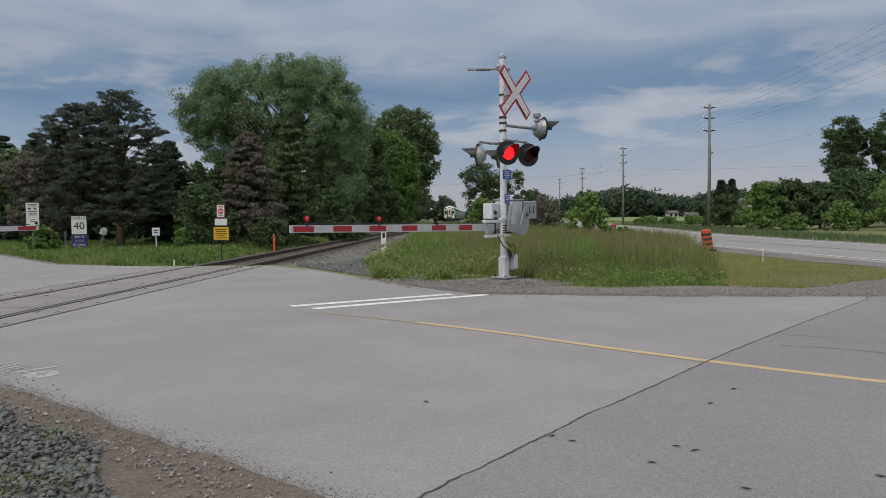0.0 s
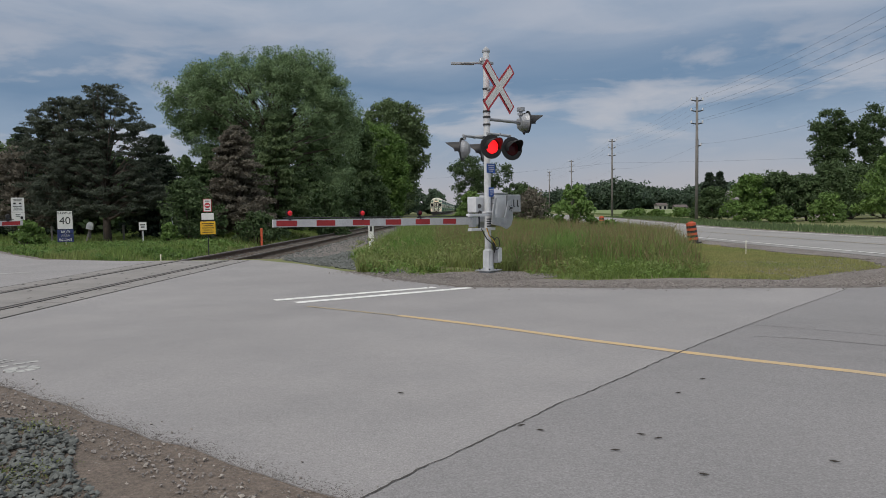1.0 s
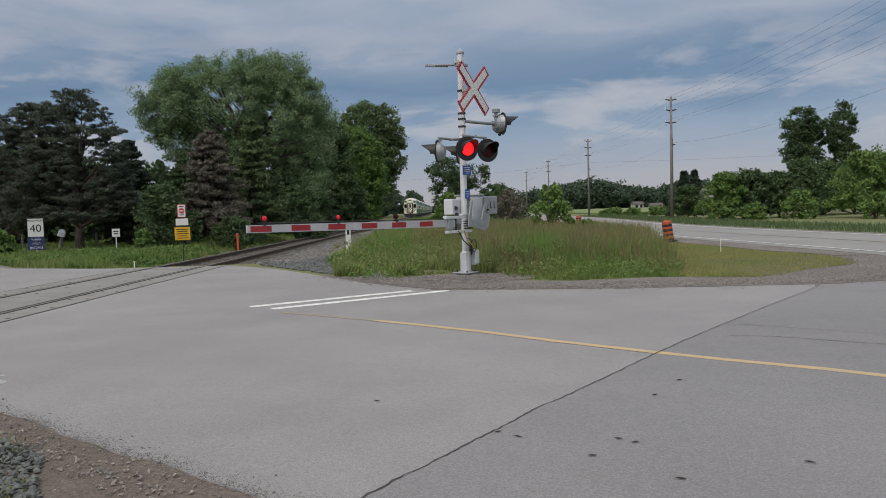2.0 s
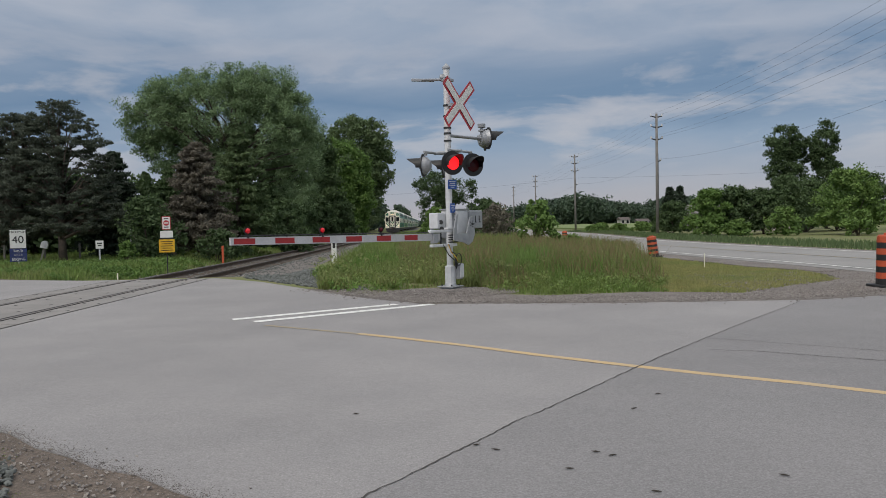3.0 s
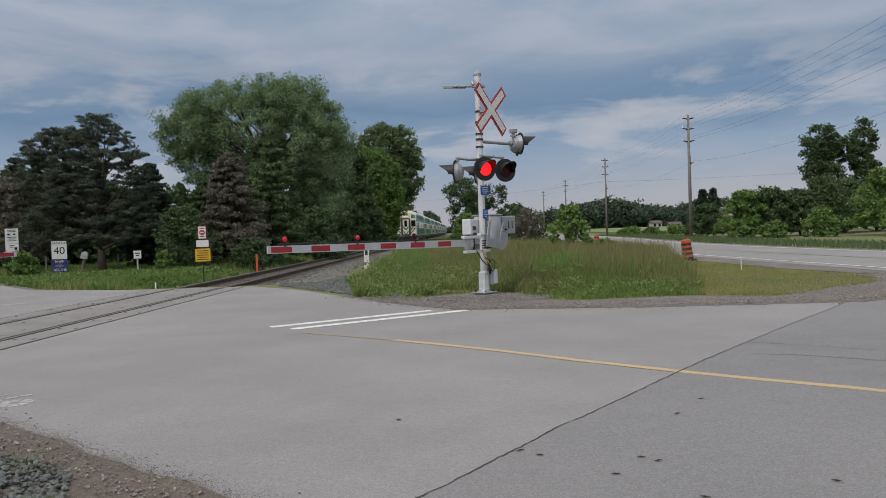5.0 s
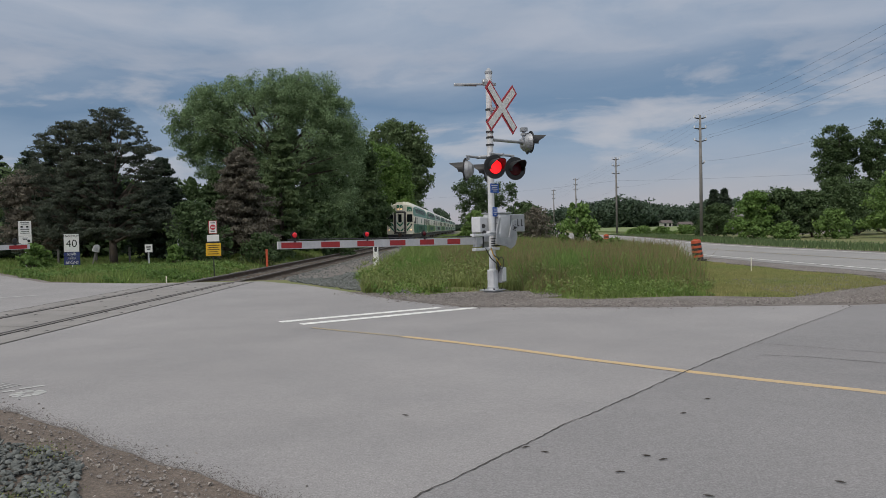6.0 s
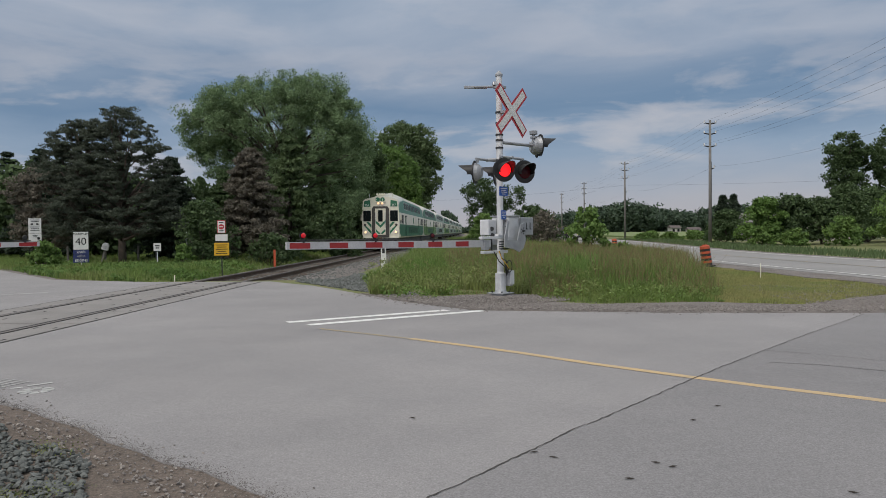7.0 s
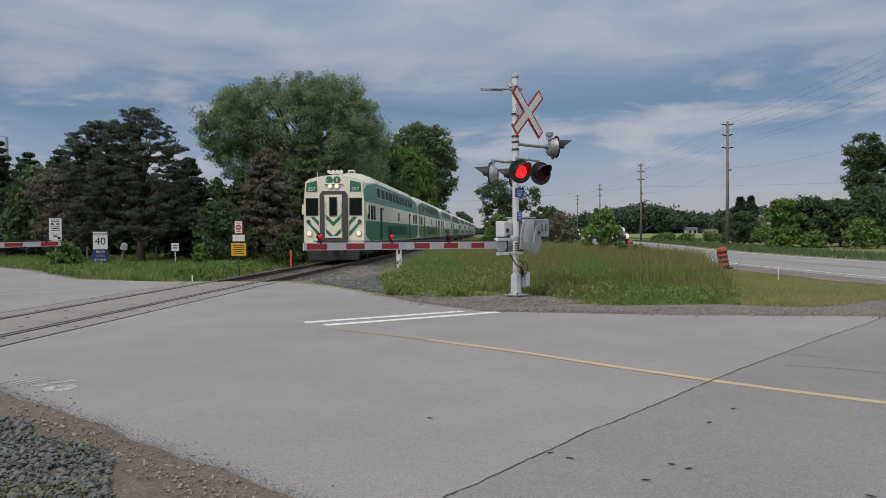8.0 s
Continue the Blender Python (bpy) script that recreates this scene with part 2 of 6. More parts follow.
M["red_dark"] = glass_mat("dark_red_lens", (0.06, 0.006, 0.01), 0.2)
M["red_lamp"] = mat("red_lens", (0.6, 0.01, 0.02), 0.25, emit=0.12, bump=0)
M["lamp_lit"] = mat("lit_headlamp", (1.0, 0.58, 0.3), 0.3, emit=1.3, bump=0)
M["brick"] = mat("red_brick", (0.25, 0.11, 0.08), 0.9, scale=1.5)
M["siding"] = mat("pale_siding", (0.45, 0.43, 0.4), 0.8, scale=1)
M["roof"] = mat("roof_shingle", (0.12, 0.1, 0.095), 0.9, scale=1)
M["car_white"] = mat("car_white", (0.6, 0.61, 0.62), 0.3, c2=(0.55, 0.56, 0.57), bump=0, coat=0.6)
M["car_grey"] = mat("car_grey", (0.16, 0.17, 0.18), 0.3, bump=0, coat=0.6)
M["leaf_dry"] = mat("dry_leaf", (0.05, 0.042, 0.035), 0.9)


# ---- builders ----
def mesh_ob(name, bm, m, smooth=False):
    me = bpy.data.meshes.new(name)
    bm.to_mesh(me)
    bm.free()
    me.materials.append(M[m] if isinstance(m, str) else m)
    if smooth:
        for p in me.polygons:
            p.use_smooth = True
    return new(name, me)


def part(name, bm, m, parent, label="", smooth=False):
    ob = mesh_ob(name, bm, m, smooth)
    ob.parent = parent
    return tagged(ob, label)


def thing(name, m, label, category, group="", kind=""):
    ob = new(name)
    ob.empty_display_size = 0.2
    ob.matrix_world = m
    return tagged(ob, label, category, group, kind)


def share(name, ob, parent, m):
    """Another object on the mesh of ob, under parent."""
    o = new(name, ob.data)
    o.parent = parent
    o.matrix_basis = m
    return o


def box(size, at=(0, 0, 0), rz=0.0, bev=0.0, rx=0.0, ry=0.0, bm=None):
    bm = bm or bmesh.new()
    tmp = bmesh.ops.create_cube(bm, size=1.0)["verts"]
    bmesh.ops.scale(bm, vec=size, verts=tmp)
    if bev:
        es = list({e for v in tmp for e in v.link_edges})
        r = bmesh.ops.bevel(bm, geom=es, offset=bev, segments=2, profile=0.5, affect="EDGES")
        tmp = list({v for f in r["faces"] for v in f.verts} | {v for v in tmp if v.is_valid})
    bmesh.ops.transform(bm, matrix=pose(*at, rx, ry, rz), verts=tmp)
    return bm


def tube(p, q, r0, r1=None, seg=10, bm=None):
    bm = bm or bmesh.new()
    p, q = Vector(p), Vector(q)
    r1 = r0 if r1 is None else r1
    d = q - p
    v = bmesh.ops.create_cone(bm, cap_ends=True, segments=seg, radius1=r0, radius2=max(r1, 1e-4), depth=d.length)["verts"]
    bmesh.ops.transform(bm, matrix=Matrix.Translation((p + q) / 2) @ d.to_track_quat("Z", "Y").to_matrix().to_4x4(), verts=v)
    return bm


def path_tube(pts, r, seg=6, bm=None):
    """One continuous tube along a path."""
    bm = bm or bmesh.new()
    pts = [Vector(p) for p in pts]
    rings = []
    for i, p in enumerate(pts):
        d = (pts[min(i + 1, len(pts) - 1)] - pts[max(i - 1, 0)]).normalized()
        q = d.to_track_quat("Z", "Y")
        rings.append([bm.verts.new(p + q @ Vector((math.cos(math.tau * k / seg) * r, math.sin(math.tau * k / seg) * r, 0))) for k in range(seg)])
    for a, b in zip(rings, rings[1:]):
        for k in range(seg):
            bm.faces.new((a[k], a[(k + 1) % seg], b[(k + 1) % seg], b[k]))
    bm.faces.new(rings[0][::-1]), bm.faces.new(rings[-1])
    return bm


def ball(at, r, squash=(1, 1, 1), sub=2, bm=None):
    bm = bm or bmesh.new()
    v = bmesh.ops.create_icosphere(bm, subdivisions=sub, radius=r)["verts"]
    bmesh.ops.scale(bm, vec=squash, verts=v)
    bmesh.ops.translate(bm, vec=at, verts=v)
    return bm


def prism(pts, z0, z1, bm=None):
    """Plan polygon raised from z0 to z1."""
    bm = bm or bmesh.new()
    lo = [bm.verts.new((x, y, z0)) for x, y in pts]
    hi = [bm.verts.new((x, y, z1)) for x, y in pts]
    bm.faces.new(hi)
    bm.faces.new(lo[::-1])
    for i in range(len(pts)):
        j = (i + 1) % len(pts)
        bm.faces.new((lo[i], lo[j], hi[j], hi[i]))
    bmesh.ops.recalc_face_normals(bm, faces=bm.faces)
    return bm


def plate(pts, depth, m, bm=None):
    """Outline in local x and z, from y=0 to y=depth, set at m."""
    bm = bm or bmesh.new()
    a = [bm.verts.new(m @ Vector((x, 0, z))) for x, z in pts]
    b = [bm.verts.new(m @ Vector((x, depth, z))) for x, z in pts]
    fs = [bm.faces.new(a), bm.faces.new(b[::-1])]
    for i in range(len(pts)):
        j = (i + 1) % len(pts)
        fs.append(bm.faces.new((a[j], a[i], b[i], b[j])))
    bmesh.ops.recalc_face_normals(bm, faces=fs)
    return bm


def raw(name, verts, faces, m, parent=None):
    me = bpy.data.meshes.new(name)
    if isinstance(faces, np.ndarray):
        me.vertices.add(len(verts)), me.loops.add(faces.size), me.polygons.add(len(faces))
        me.vertices.foreach_set("co", verts.ravel())
        me.loops.foreach_set("vertex_index", faces.ravel())
        me.polygons.foreach_set("loop_start", np.arange(0, faces.size, faces.shape[1]))
        me.update(calc_edges=True)
    else:
        me.from_pydata(verts, [], faces)
    me.materials.append(M[m])
    ob = new(name, me)
    ob.parent = parent
    return ob


def text_mesh(body, size, m, parent, name="lettering", depth=0.004):
    """Writing in the local xz plane, facing -y."""
    cu = bpy.data.curves.new(name, "FONT")
    cu.body, cu.size, cu.align_x, cu.align_y, cu.extrude = body, size, "CENTER", "CENTER", depth
    tmp = new(name, cu)
    bpy.context.view_layer.update()
    me = bpy.data.meshes.new_from_object(tmp.evaluated_get(bpy.context.evaluated_depsgraph_get()))
    bpy.data.objects.remove(tmp)
    me.materials.clear()
    me.materials.append(M[m])
    ob = new(name, me)
    ob.parent = parent
    return ob


# ---- ground, roads, track ----
TS, T0 = 0.0462, -7.667
TANG = -math.degrees(math.atan(TS))
HS, H0 = 0.056, 0.0


def track_x(y):
    return T0 + TS * y


BEND = ((15, 0.0), (20, -0.35), (30, -1.5), (40, -2.4), (50, -2.6), (60, -2.0), (70, -1.2), (80, -0.5), (95, 0.0))


def hwy(o, y):
    """The highway's plan: offset o from its axis at distance y, with a gentle bend near the crossing."""
    return o + HS * y + float(np.interp(y, [b[0] for b in BEND], [b[1] for b in BEND]))


HWY_Y = [-300, -100, 0, 10, 15, 18, 21, 24, 27, 30, 33, 36, 40, 44, 48, 52, 56, 60, 65, 70, 75, 80, 85, 90, 95, 120, 200, 400, 700]


def along(o0, o1, y0=-300, y1=700):
    """Plan outline of a strip between two offsets of the highway."""
    ys_ = [y for y in HWY_Y if y0 <= y <= y1]
    return [(hwy(o1, y), y) for y in ys_] + [(hwy(o0, y), y) for y in reversed(ys_)]


ROAD_FAR = [(9.4, 12.3), (7.26, 11.77), (3.94, 12.1), (0.62, 12.79), (-0.6, 14.3), (-1.92, 16.6), (-3.5, 19.3), (-5.1, 21.2), (-8.8, 21.5), (-12.5, 23.0), (-18.3, 29.75), (-60, 68)]
ROAD_NEAR = [(-64, 62), (-14, 15.4), (-6.4, 8.3), (-3.78, 5.93), (-3.4, 5.7), (-2.95, 5.32), (-2.62, 5.1), (-2.28, 4.74), (-1.95, 4.5), (-1.72, 4.28), (-1.4, 4.1), (-1.09, 3.8), (-0.88, 3.64), (-0.62, 3.42), (0.8, 2.5), (3.2, 0.6), (5.0, -3.0), (6.5, -8.0)]


def ground_z(x, y):
    d = abs(x - track_x(y))
    dip = max(0.0, 1 - max(0.0, d - 2.2) / 1.5) * (0.0 if 3 < y < 22.5 else 1.0)
    far = min(1.0, max(0.0, (y - 16) / 12)) * max(0.0, 1 - abs(x - 3.5) / 6)
    return -0.05 - 0.4 * dip + 0.1 * far


xs = np.concatenate([[-2500, -1200, -600, -300, -150, -90], np.arange(-60, 60.1, 0.8), [90, 150, 300, 600, 1200, 2500]])
ys = np.concatenate([[-2500, -1200, -500, -200, -90], np.arange(-40, 100.1, 0.8), np.arange(110, 300, 10), [400, 600, 1000, 1700, 2800]])
gv = [(float(x), float(y), ground_z(x, y)) for y in ys for x in xs]
nx = len(xs)
gf = [(j * nx + i, j * nx + i + 1, (j + 1) * nx + i + 1, (j + 1) * nx + i) for j in range(len(ys) - 1) for i in range(nx - 1)]
ground = tagged(raw("ground", gv, gf, "soil"), "grassy soil reaching to the horizon", "ground", kind="structure")

road = mesh_ob("road", prism(ROAD_FAR + ROAD_NEAR + [(14, -8), (14, 12.3)], -0.35, 0.0), "asphalt")
tagged(road, "worn pale grey asphalt side road over the crossing", "road", kind="structure")
CRACK = [(-0.58, 2.88), (-0.21, 3.38), (0.0, 3.67), (0.17, 3.87), (0.37, 4.14), (0.67, 4.51), (0.92, 4.86), (1.21, 5.18), (1.66, 5.72), (2.4, 6.62), (2.94, 7.25), (3.72, 8.13), (4.87, 9.4), (6.38, 11.02), (6.93, 11.65)]
patch = mesh_ob("road_patch", prism((CRACK + [(9.4, 12.2), (14, 12.2), (14, -8), (6.5, -8.0), (5.0, -3.0), (3.2, 0.6), (0.8, 2.5)])[::-1], -0.2, 0.002), "asphalt_dark")
tagged(patch, "darker newer asphalt beyond a long crack", "road", kind="structure")
highway = mesh_ob("highway", prism(along(11.3, 18.9), -0.35, -0.008), "asphalt_hwy")
tagged(highway, "two-lane grey asphalt highway beside the railway", "road", kind="structure")
shoulder = mesh_ob("gravel_shoulder", prism([(hwy(11.3, 18), 18)] + along(10.0, 11.3, 21, 400) + [(hwy(10.6, 18), 18)], -0.3, -0.025), "gravel")
tagged(shoulder, "grey gravel shoulder along the highway", "shoulder", kind="structure")
shoulder2 = mesh_ob("gravel_shoulder", prism(along(18.9, 19.8, -100, 400), -0.3, -0.025), "gravel")
tagged(shoulder2, "narrow gravel shoulder by a grass bank", "shoulder", kind="structure")
apron = mesh_ob("gravel_apron", prism([(13, 12.0), (12.3, 17.9), (10.95, 17.9), (10.75, 16.8), (9.9, 15.5), (8.2, 14.45), (6.8, 13.4), (5.2, 14.1), (3.0, 13.9), (2.0, 14.6), (1.9, 16.2), (0.5, 16.2), (-0.2, 14.9), (-1.3, 15.9), (-1.8, 16.2), (-0.9, 14.0), (0.5, 12.3), (4.0, 11.6), (7.3, 11.3)], -0.3, -0.02), "gravel")
tagged(apron, "loose grey gravel apron between asphalt and grass", "gravel", kind="structure")
near = mesh_ob("gravel_verge", prism([(-40, 40), (-14, 16), (-6.3, 9.0), (-3.6, 6.3), (-1.8, 4.6), (1, 2.8), (5.4, 0), (7, -9), (-40, -9)], -0.3, -0.008), "dirt")
tagged(near, "brown dirt and gravel verge beside the asphalt", "verge", kind="structure")

left_edge = mesh_ob("gravel_shoulder", prism([(-8.5, 21.3), (-12.4, 22.8), (-18.2, 29.5), (-45, 54), (-45, 57), (-18.8, 31.6), (-14.5, 26.2), (-12.8, 23.8), (-10, 22.2)], -0.3, -0.022), "gravel")
tagged(left_edge, "pale gravel edge of the side road", "shoulder", kind="structure")

# track bed: local y runs along the rails
track = thing("railway_track", pose(T0, 0, 0.0, 0, 0, TANG), "single railway track on ballast with rusty rails", "track", kind="structure")


def bed(y0, y1):
    prof = [(-3.0, -0.5), (-1.75, -0.16), (1.75, -0.16), (3.6, -0.5)]
    bm = bmesh.new()
    a = [bm.verts.new((x, y0, z)) for x, z in prof]
    b = [bm.verts.new((x, y1, z)) for x, z in prof]
    for i in range(3):
        bm.faces.new((a[i], a[i + 1], b[i + 1], b[i]))
    bm.faces.new((a[3], a[0], b[0], b[3]))
    bm.faces.new(a[::-1]), bm.faces.new(b)
    bmesh.ops.recalc_face_normals(bm, faces=bm.faces)
    return bm


part("ballast_bed", bed(21.0, 420), "gravel", track)
part("ballast_bed", bed(-60, 6.0), "gravel", track)
for sx in (-0.7525, 0.7525):
    bm = box((0.035, 480, 0.1), (sx, 180, -0.06))
    box((0.14, 480, 0.03), (sx, 180, -0.13), bm=bm)
    rail = part("rail", bm, "rail", track)
    part("rail_head", box((0.07, 480, 0.04), (sx, 180, -0.008), bev=0.008), "rail_head", rail)
tie0 = None
for i in range(160):
    y = 21.8 + i * 0.55
    if tie0 is None:
        tie0 = part("tie", box((2.5, 0.22, 0.14), bev=0.015), "tie", track)
        tie0.matrix_basis = pose(0, y, -0.2)
    else:
        share("tie", tie0, track, pose(random.uniform(-0.03, 0.03), y, -0.2, 0, 0, random.uniform(-0.6, 0.6)))
# crossing surface strips and flangeways
for sx in (-0.7525, 0.7525):
    part("flangeway", box((0.055, 17, 0.02), (sx * 0.915, 12.6, -0.001)), "rubber", track)
    part("flangeway", box((0.02, 17, 0.02), (sx * 1.07, 12.6, -0.001)), "rubber", track)
for sx in (-1.38, 1.38):
    part("panel_joint", box((0.025, 17, 0.02), (sx, 12.6, -0.004)), "crack", track)
for c, w in ((0, 1.25), (1.1, 0.5), (-1.1, 0.5)):
    for k in range(7):
        part("crossing_panel", box((w, 2.36, 0.3), (c, 5.5 + k * 2.4, -0.143)), "panel", track)

hole = None
for c in (-1.25, -0.95, -0.35, 0.35, 0.95, 1.25):
    for k in range(14):
        m = pose(c, 4.9 + k * 1.2 + random.uniform(-0.05, 0.05), 0.005)
        if hole is None:
            hole = part("lag_hole", box((0.03, 0.09, 0.012)), "rubber", track)
            hole.matrix_basis = m
        else:
            share("lag_hole", hole, track, m)

# ---- road markings ----
def stripe(name, pts, w, m, label, z=0.004, wob=0.0, step=None):
    """A painted band along plan points."""
    vs, fs = [], []
    if step:
        out = []
        for (x0, y0), (x1, y1) in zip(pts, pts[1:]):
            n = max(1, int(math.hypot(x1 - x0, y1 - y0) / step))
            out += [(x0 + (x1 - x0) * i / n, y0 + (y1 - y0) * i / n) for i in range(n)]
        pts = out + [pts[-1]]
    for i, (x, y) in enumerate(pts):
        a, b = pts[max(0, i - 1)], pts[min(len(pts) - 1, i + 1)]
        d = Vector((b[0] - a[0], b[1] - a[1], 0)).normalized()
        nrm = Vector((-d.y, d.x, 0))
        ww = w * random.uniform(0.55, 1.3) if wob else w
        c = Vector((x, y, 0)) + nrm * random.uniform(-wob, wob)
        for s in (-0.5, 0.5):
            v = c + nrm * ww * s
            vs += [(v.x, v.y, z), ]
    for i in range(len(pts) - 1):
        fs.append((2 * i, 2 * i + 1, 2 * i + 3, 2 * i + 2))
    me_ob = raw(name, vs, fs, m)
    return tagged(me_ob, label, "road marking", kind="structure")


stripe("stop_line", [(-2.45, 11.3), (0.1, 12.85)], 0.2, "white_paint", "white painted stop line")
stripe("stop_line", [(-2.05, 10.95), (0.75, 12.7)], 0.2, "white_paint", "white painted stop line")
stripe("centre_line", [(5.4, 4.0), (3.56, 5.75), (2.93, 6.25), (2.4, 6.72), (1.63, 7.45), (0.89, 8.23), (0.23, 8.85), (-0.4, 9.4)], 0.115, "yellow_paint", "faded yellow centre line")
stripe("centre_line", [(-0.4, 9.4), (-1.1, 9.95), (-1.8, 10.5)], 0.08, "yellow_worn", "almost worn-off yellow centre line")
stripe("edge_line", [(hwy(11.95, y), y) for y in HWY_Y[1:-1]], 0.12, "white_paint", "white edge line of the highway")
stripe("edge_line", [(hwy(18.3, y), y) for y in HWY_Y[1:-1]], 0.12, "white_paint", "white edge line of the highway")
stripe("centre_line", [(hwy(15.1, y), y) for y in HWY_Y[1:-1]], 0.12, "yellow_worn", "yellow centre line of the highway")
stripe("crack", CRACK, 0.012, "crack", "long dark crack across the asphalt", 0.006, 0.008, 0.05)


# ---- trees and plants ----
def leaf_mesh(cents, rads, per, size, rng, flat=0.75, long=1.6, droop=0.0):
    """Many small folded leaves scattered in clumps."""
    n = len(cents) * per
    c = np.repeat(np.array(cents), per, axis=0)
    r = np.repeat(np.array(rads), per)[:, None]
    d = rng.normal(size=(n, 3))
    d /= np.linalg.norm(d, axis=1)[:, None] + 1e-9
    p = c + d * r * rng.uniform(0.15, 1.0, (n, 1)) ** 0.6 * np.array([1, 1, flat])
    u = rng.normal(size=(n, 3))
    u[:, 2] -= droop
    u /= np.linalg.norm(u, axis=1)[:, None]
    w = np.cross(u, d + rng.normal(size=(n, 3)) * 0.6 + np.array([0, 0, 0.5]))
    w /= np.linalg.norm(w, axis=1)[:, None] + 1e-9
    s = size * rng.uniform(0.6, 1.4, (n, 1))
    a, b = p - u * s * long / 2, p + u * s * long / 2
    nrm = np.cross(u, w) * s * 0.15
    v = np.stack([a, p + w * s * 0.5 + nrm, b, p - w * s * 0.5 + nrm], axis=1).reshape(-1, 3)
    f = np.arange(n * 4).reshape(-1, 4)
    return v, f


def tree(name, x, y, blobs, trunk_r, leaf, leafsize, clumps, per, label, seed, bark="bark", limbs=14, kind_cat="tree", clump_r=0.7, trunk_top=0.75, droop=0.0, flat=0.75, lean=0.0):
    """blobs: (dx, dy, z, rx, ry, rz) forms that together give the crown's uneven outline."""
    rng = np.random.default_rng(seed)
    top = thing(name, pose(x, y, ground_z(x, y)), label, kind_cat)
    vol = np.array([b[3] * b[4] * b[5] for b in blobs]) ** 0.67
    cents, rads = [], []
    for k in rng.choice(len(blobs), clumps, p=vol / vol.sum()):
        bx, by, bz, rx, ry, rz = blobs[k]
        d = rng.normal(size=3)
        d /= np.linalg.norm(d)
        q = rng.uniform(0.25, 1.0) ** 0.45 * rng.uniform(0.86, 1.08)
        cents.append((bx + d[0] * rx * q, by + d[1] * ry * q, max(0.25, bz + d[2] * rz * q)))
        rads.append(clump_r * rng.uniform(0.55, 1.35))
    zmax = max(b[2] + b[5] for b in blobs)
    bm = bmesh.new()
    h = zmax * trunk_top
    spine = [Vector((lean * (i / 5) ** 2 + rng.normal() * trunk_r * 0.5 * (i > 0), rng.normal() * trunk_r * 0.5 * (i > 0), -0.15 + (h + 0.15) * i / 5)) for i in range(6)]
    for i in range(5):
        tube(spine[i], spine[i + 1], trunk_r * (1 - i / 6.2), trunk_r * (1 - (i + 1) / 6.2), 9, bm)
    for k in rng.choice(len(cents), min(limbs, len(cents)), replace=False):
        c = Vector(cents[k])
        z0 = min(h * 0.98, max(h * 0.15, c.z * rng.uniform(0.45, 0.8)))
        i = min(4, int((z0 + 0.15) / (h + 0.15) * 5))
        f = (z0 + 0.15) / (h + 0.15) * 5 - i
        s0 = spine[i].lerp(spine[i + 1], f)
        mid = s0.lerp(c, 0.5) + Vector((rng.normal() * 0.2, rng.normal() * 0.2, 0.12 * (c - s0).length))
        r = trunk_r * 0.36 * (1.1 - z0 / zmax)
        tube(s0, mid, r, r * 0.6, 6, bm)
        tube(mid, c, r * 0.6, r * 0.2, 5, bm)
    part("trunk", bm, bark, top, smooth=True)
    v, f = leaf_mesh(cents, rads, per, leafsize, rng, flat=flat, droop=droop)
    raw("crown", v, f, leaf, top)
    return top


def conifer(name, x, y, h, r, leaf, label, seed, tiers=16, z0=0.6, per=28, arms=10, size=0.11, shape=0.9, bark="bark"):
    """Trunk, whorls of drooping branches, and sprays of needles along each branch."""
    rng = np.random.default_rng(seed)
    top = thing(name, pose(x, y, ground_z(x, y)), label, "tree")
    bm = tube((0, 0, -0.15), (rng.normal() * 0.1, rng.normal() * 0.1, h * 0.97), 0.05 + h * 0.018, 0.025, 9)
    cents, rads = [], []
    for i in range(tiers):
        f = i / (tiers - 1)
        z = z0 + (h - z0) * f
        for k in range(arms):
            if rng.random() < 0.15:
                continue
            a = rng.uniform(0, math.tau)
            ln = r * (1 - f) ** shape * rng.uniform(0.55, 1.15) + 0.15
            tip = Vector((math.cos(a) * ln, math.sin(a) * ln, z + ln * rng.uniform(-0.22, 0.15)))
            if k % 3 == 0:
                tube((0, 0, z - 0.05), tip, 0.035 * (1.1 - f), 0.01, 4, bm)
            for q in (0.4, 0.62, 0.82, 1.0):
                c = Vector((0, 0, z)).lerp(tip, q)
                cents.append((c.x, c.y, c.z)), rads.append(0.12 + 0.17 * ln / r + rng.uniform(0, 0.14) * r / 2)
    part("trunk", bm, bark, top, smooth=True)
    v, f = leaf_mesh(cents, rads, per, size, rng, flat=0.45, long=2.6)
    raw("crown", v, f, leaf, top)
    return top


tree("willow_tree", -13.0, 58.0, [(-1.0, 0, 10.6, 6.0, 4.5, 3.4), (-5.2, -0.5, 10.0, 2.9, 3.2, 2.3), (-4.4, 0, 11.6, 2.6, 3, 1.7), (3.6, 0, 9.0, 3.9, 4, 4.0), (0.9, 0, 12.4, 3.6, 3, 2.0), (3.2, 0, 12.2, 2.6, 3, 2.0), (4.9, 0, 10.4, 2.2, 3, 2.0), (5.2, 0.5, 6.2, 2.2, 3.2, 4.0), (-6.4, 0, 8.6, 1.3, 2, 1.2), (-4.6, 0, 7.6, 2.4, 2.5, 1.7), (0.2, 0.5, 6.8, 3.0, 3, 2.6)],
     0.55, "willow", 0.085, 1050, 170, "large spreading willow with a pale green crown", 11, limbs=70, clump_r=0.72, droop=0.7, trunk_top=0.6, bark="bark")
tree("maple_tree", -9.4, 76.0, [(0, 0, 7.2, 4.2, 3.5, 4.3), (1.6, 0, 4.0, 3.2, 3, 3.4), (-0.8, 0, 10.0, 3.0, 2.6, 2.2), (-4.5, 0, 5, 3.5, 3, 4.4)], 0.35, "oak", 0.2, 460, 78, "dark green maple leaning over the railway track", 12, clump_r=0.8)
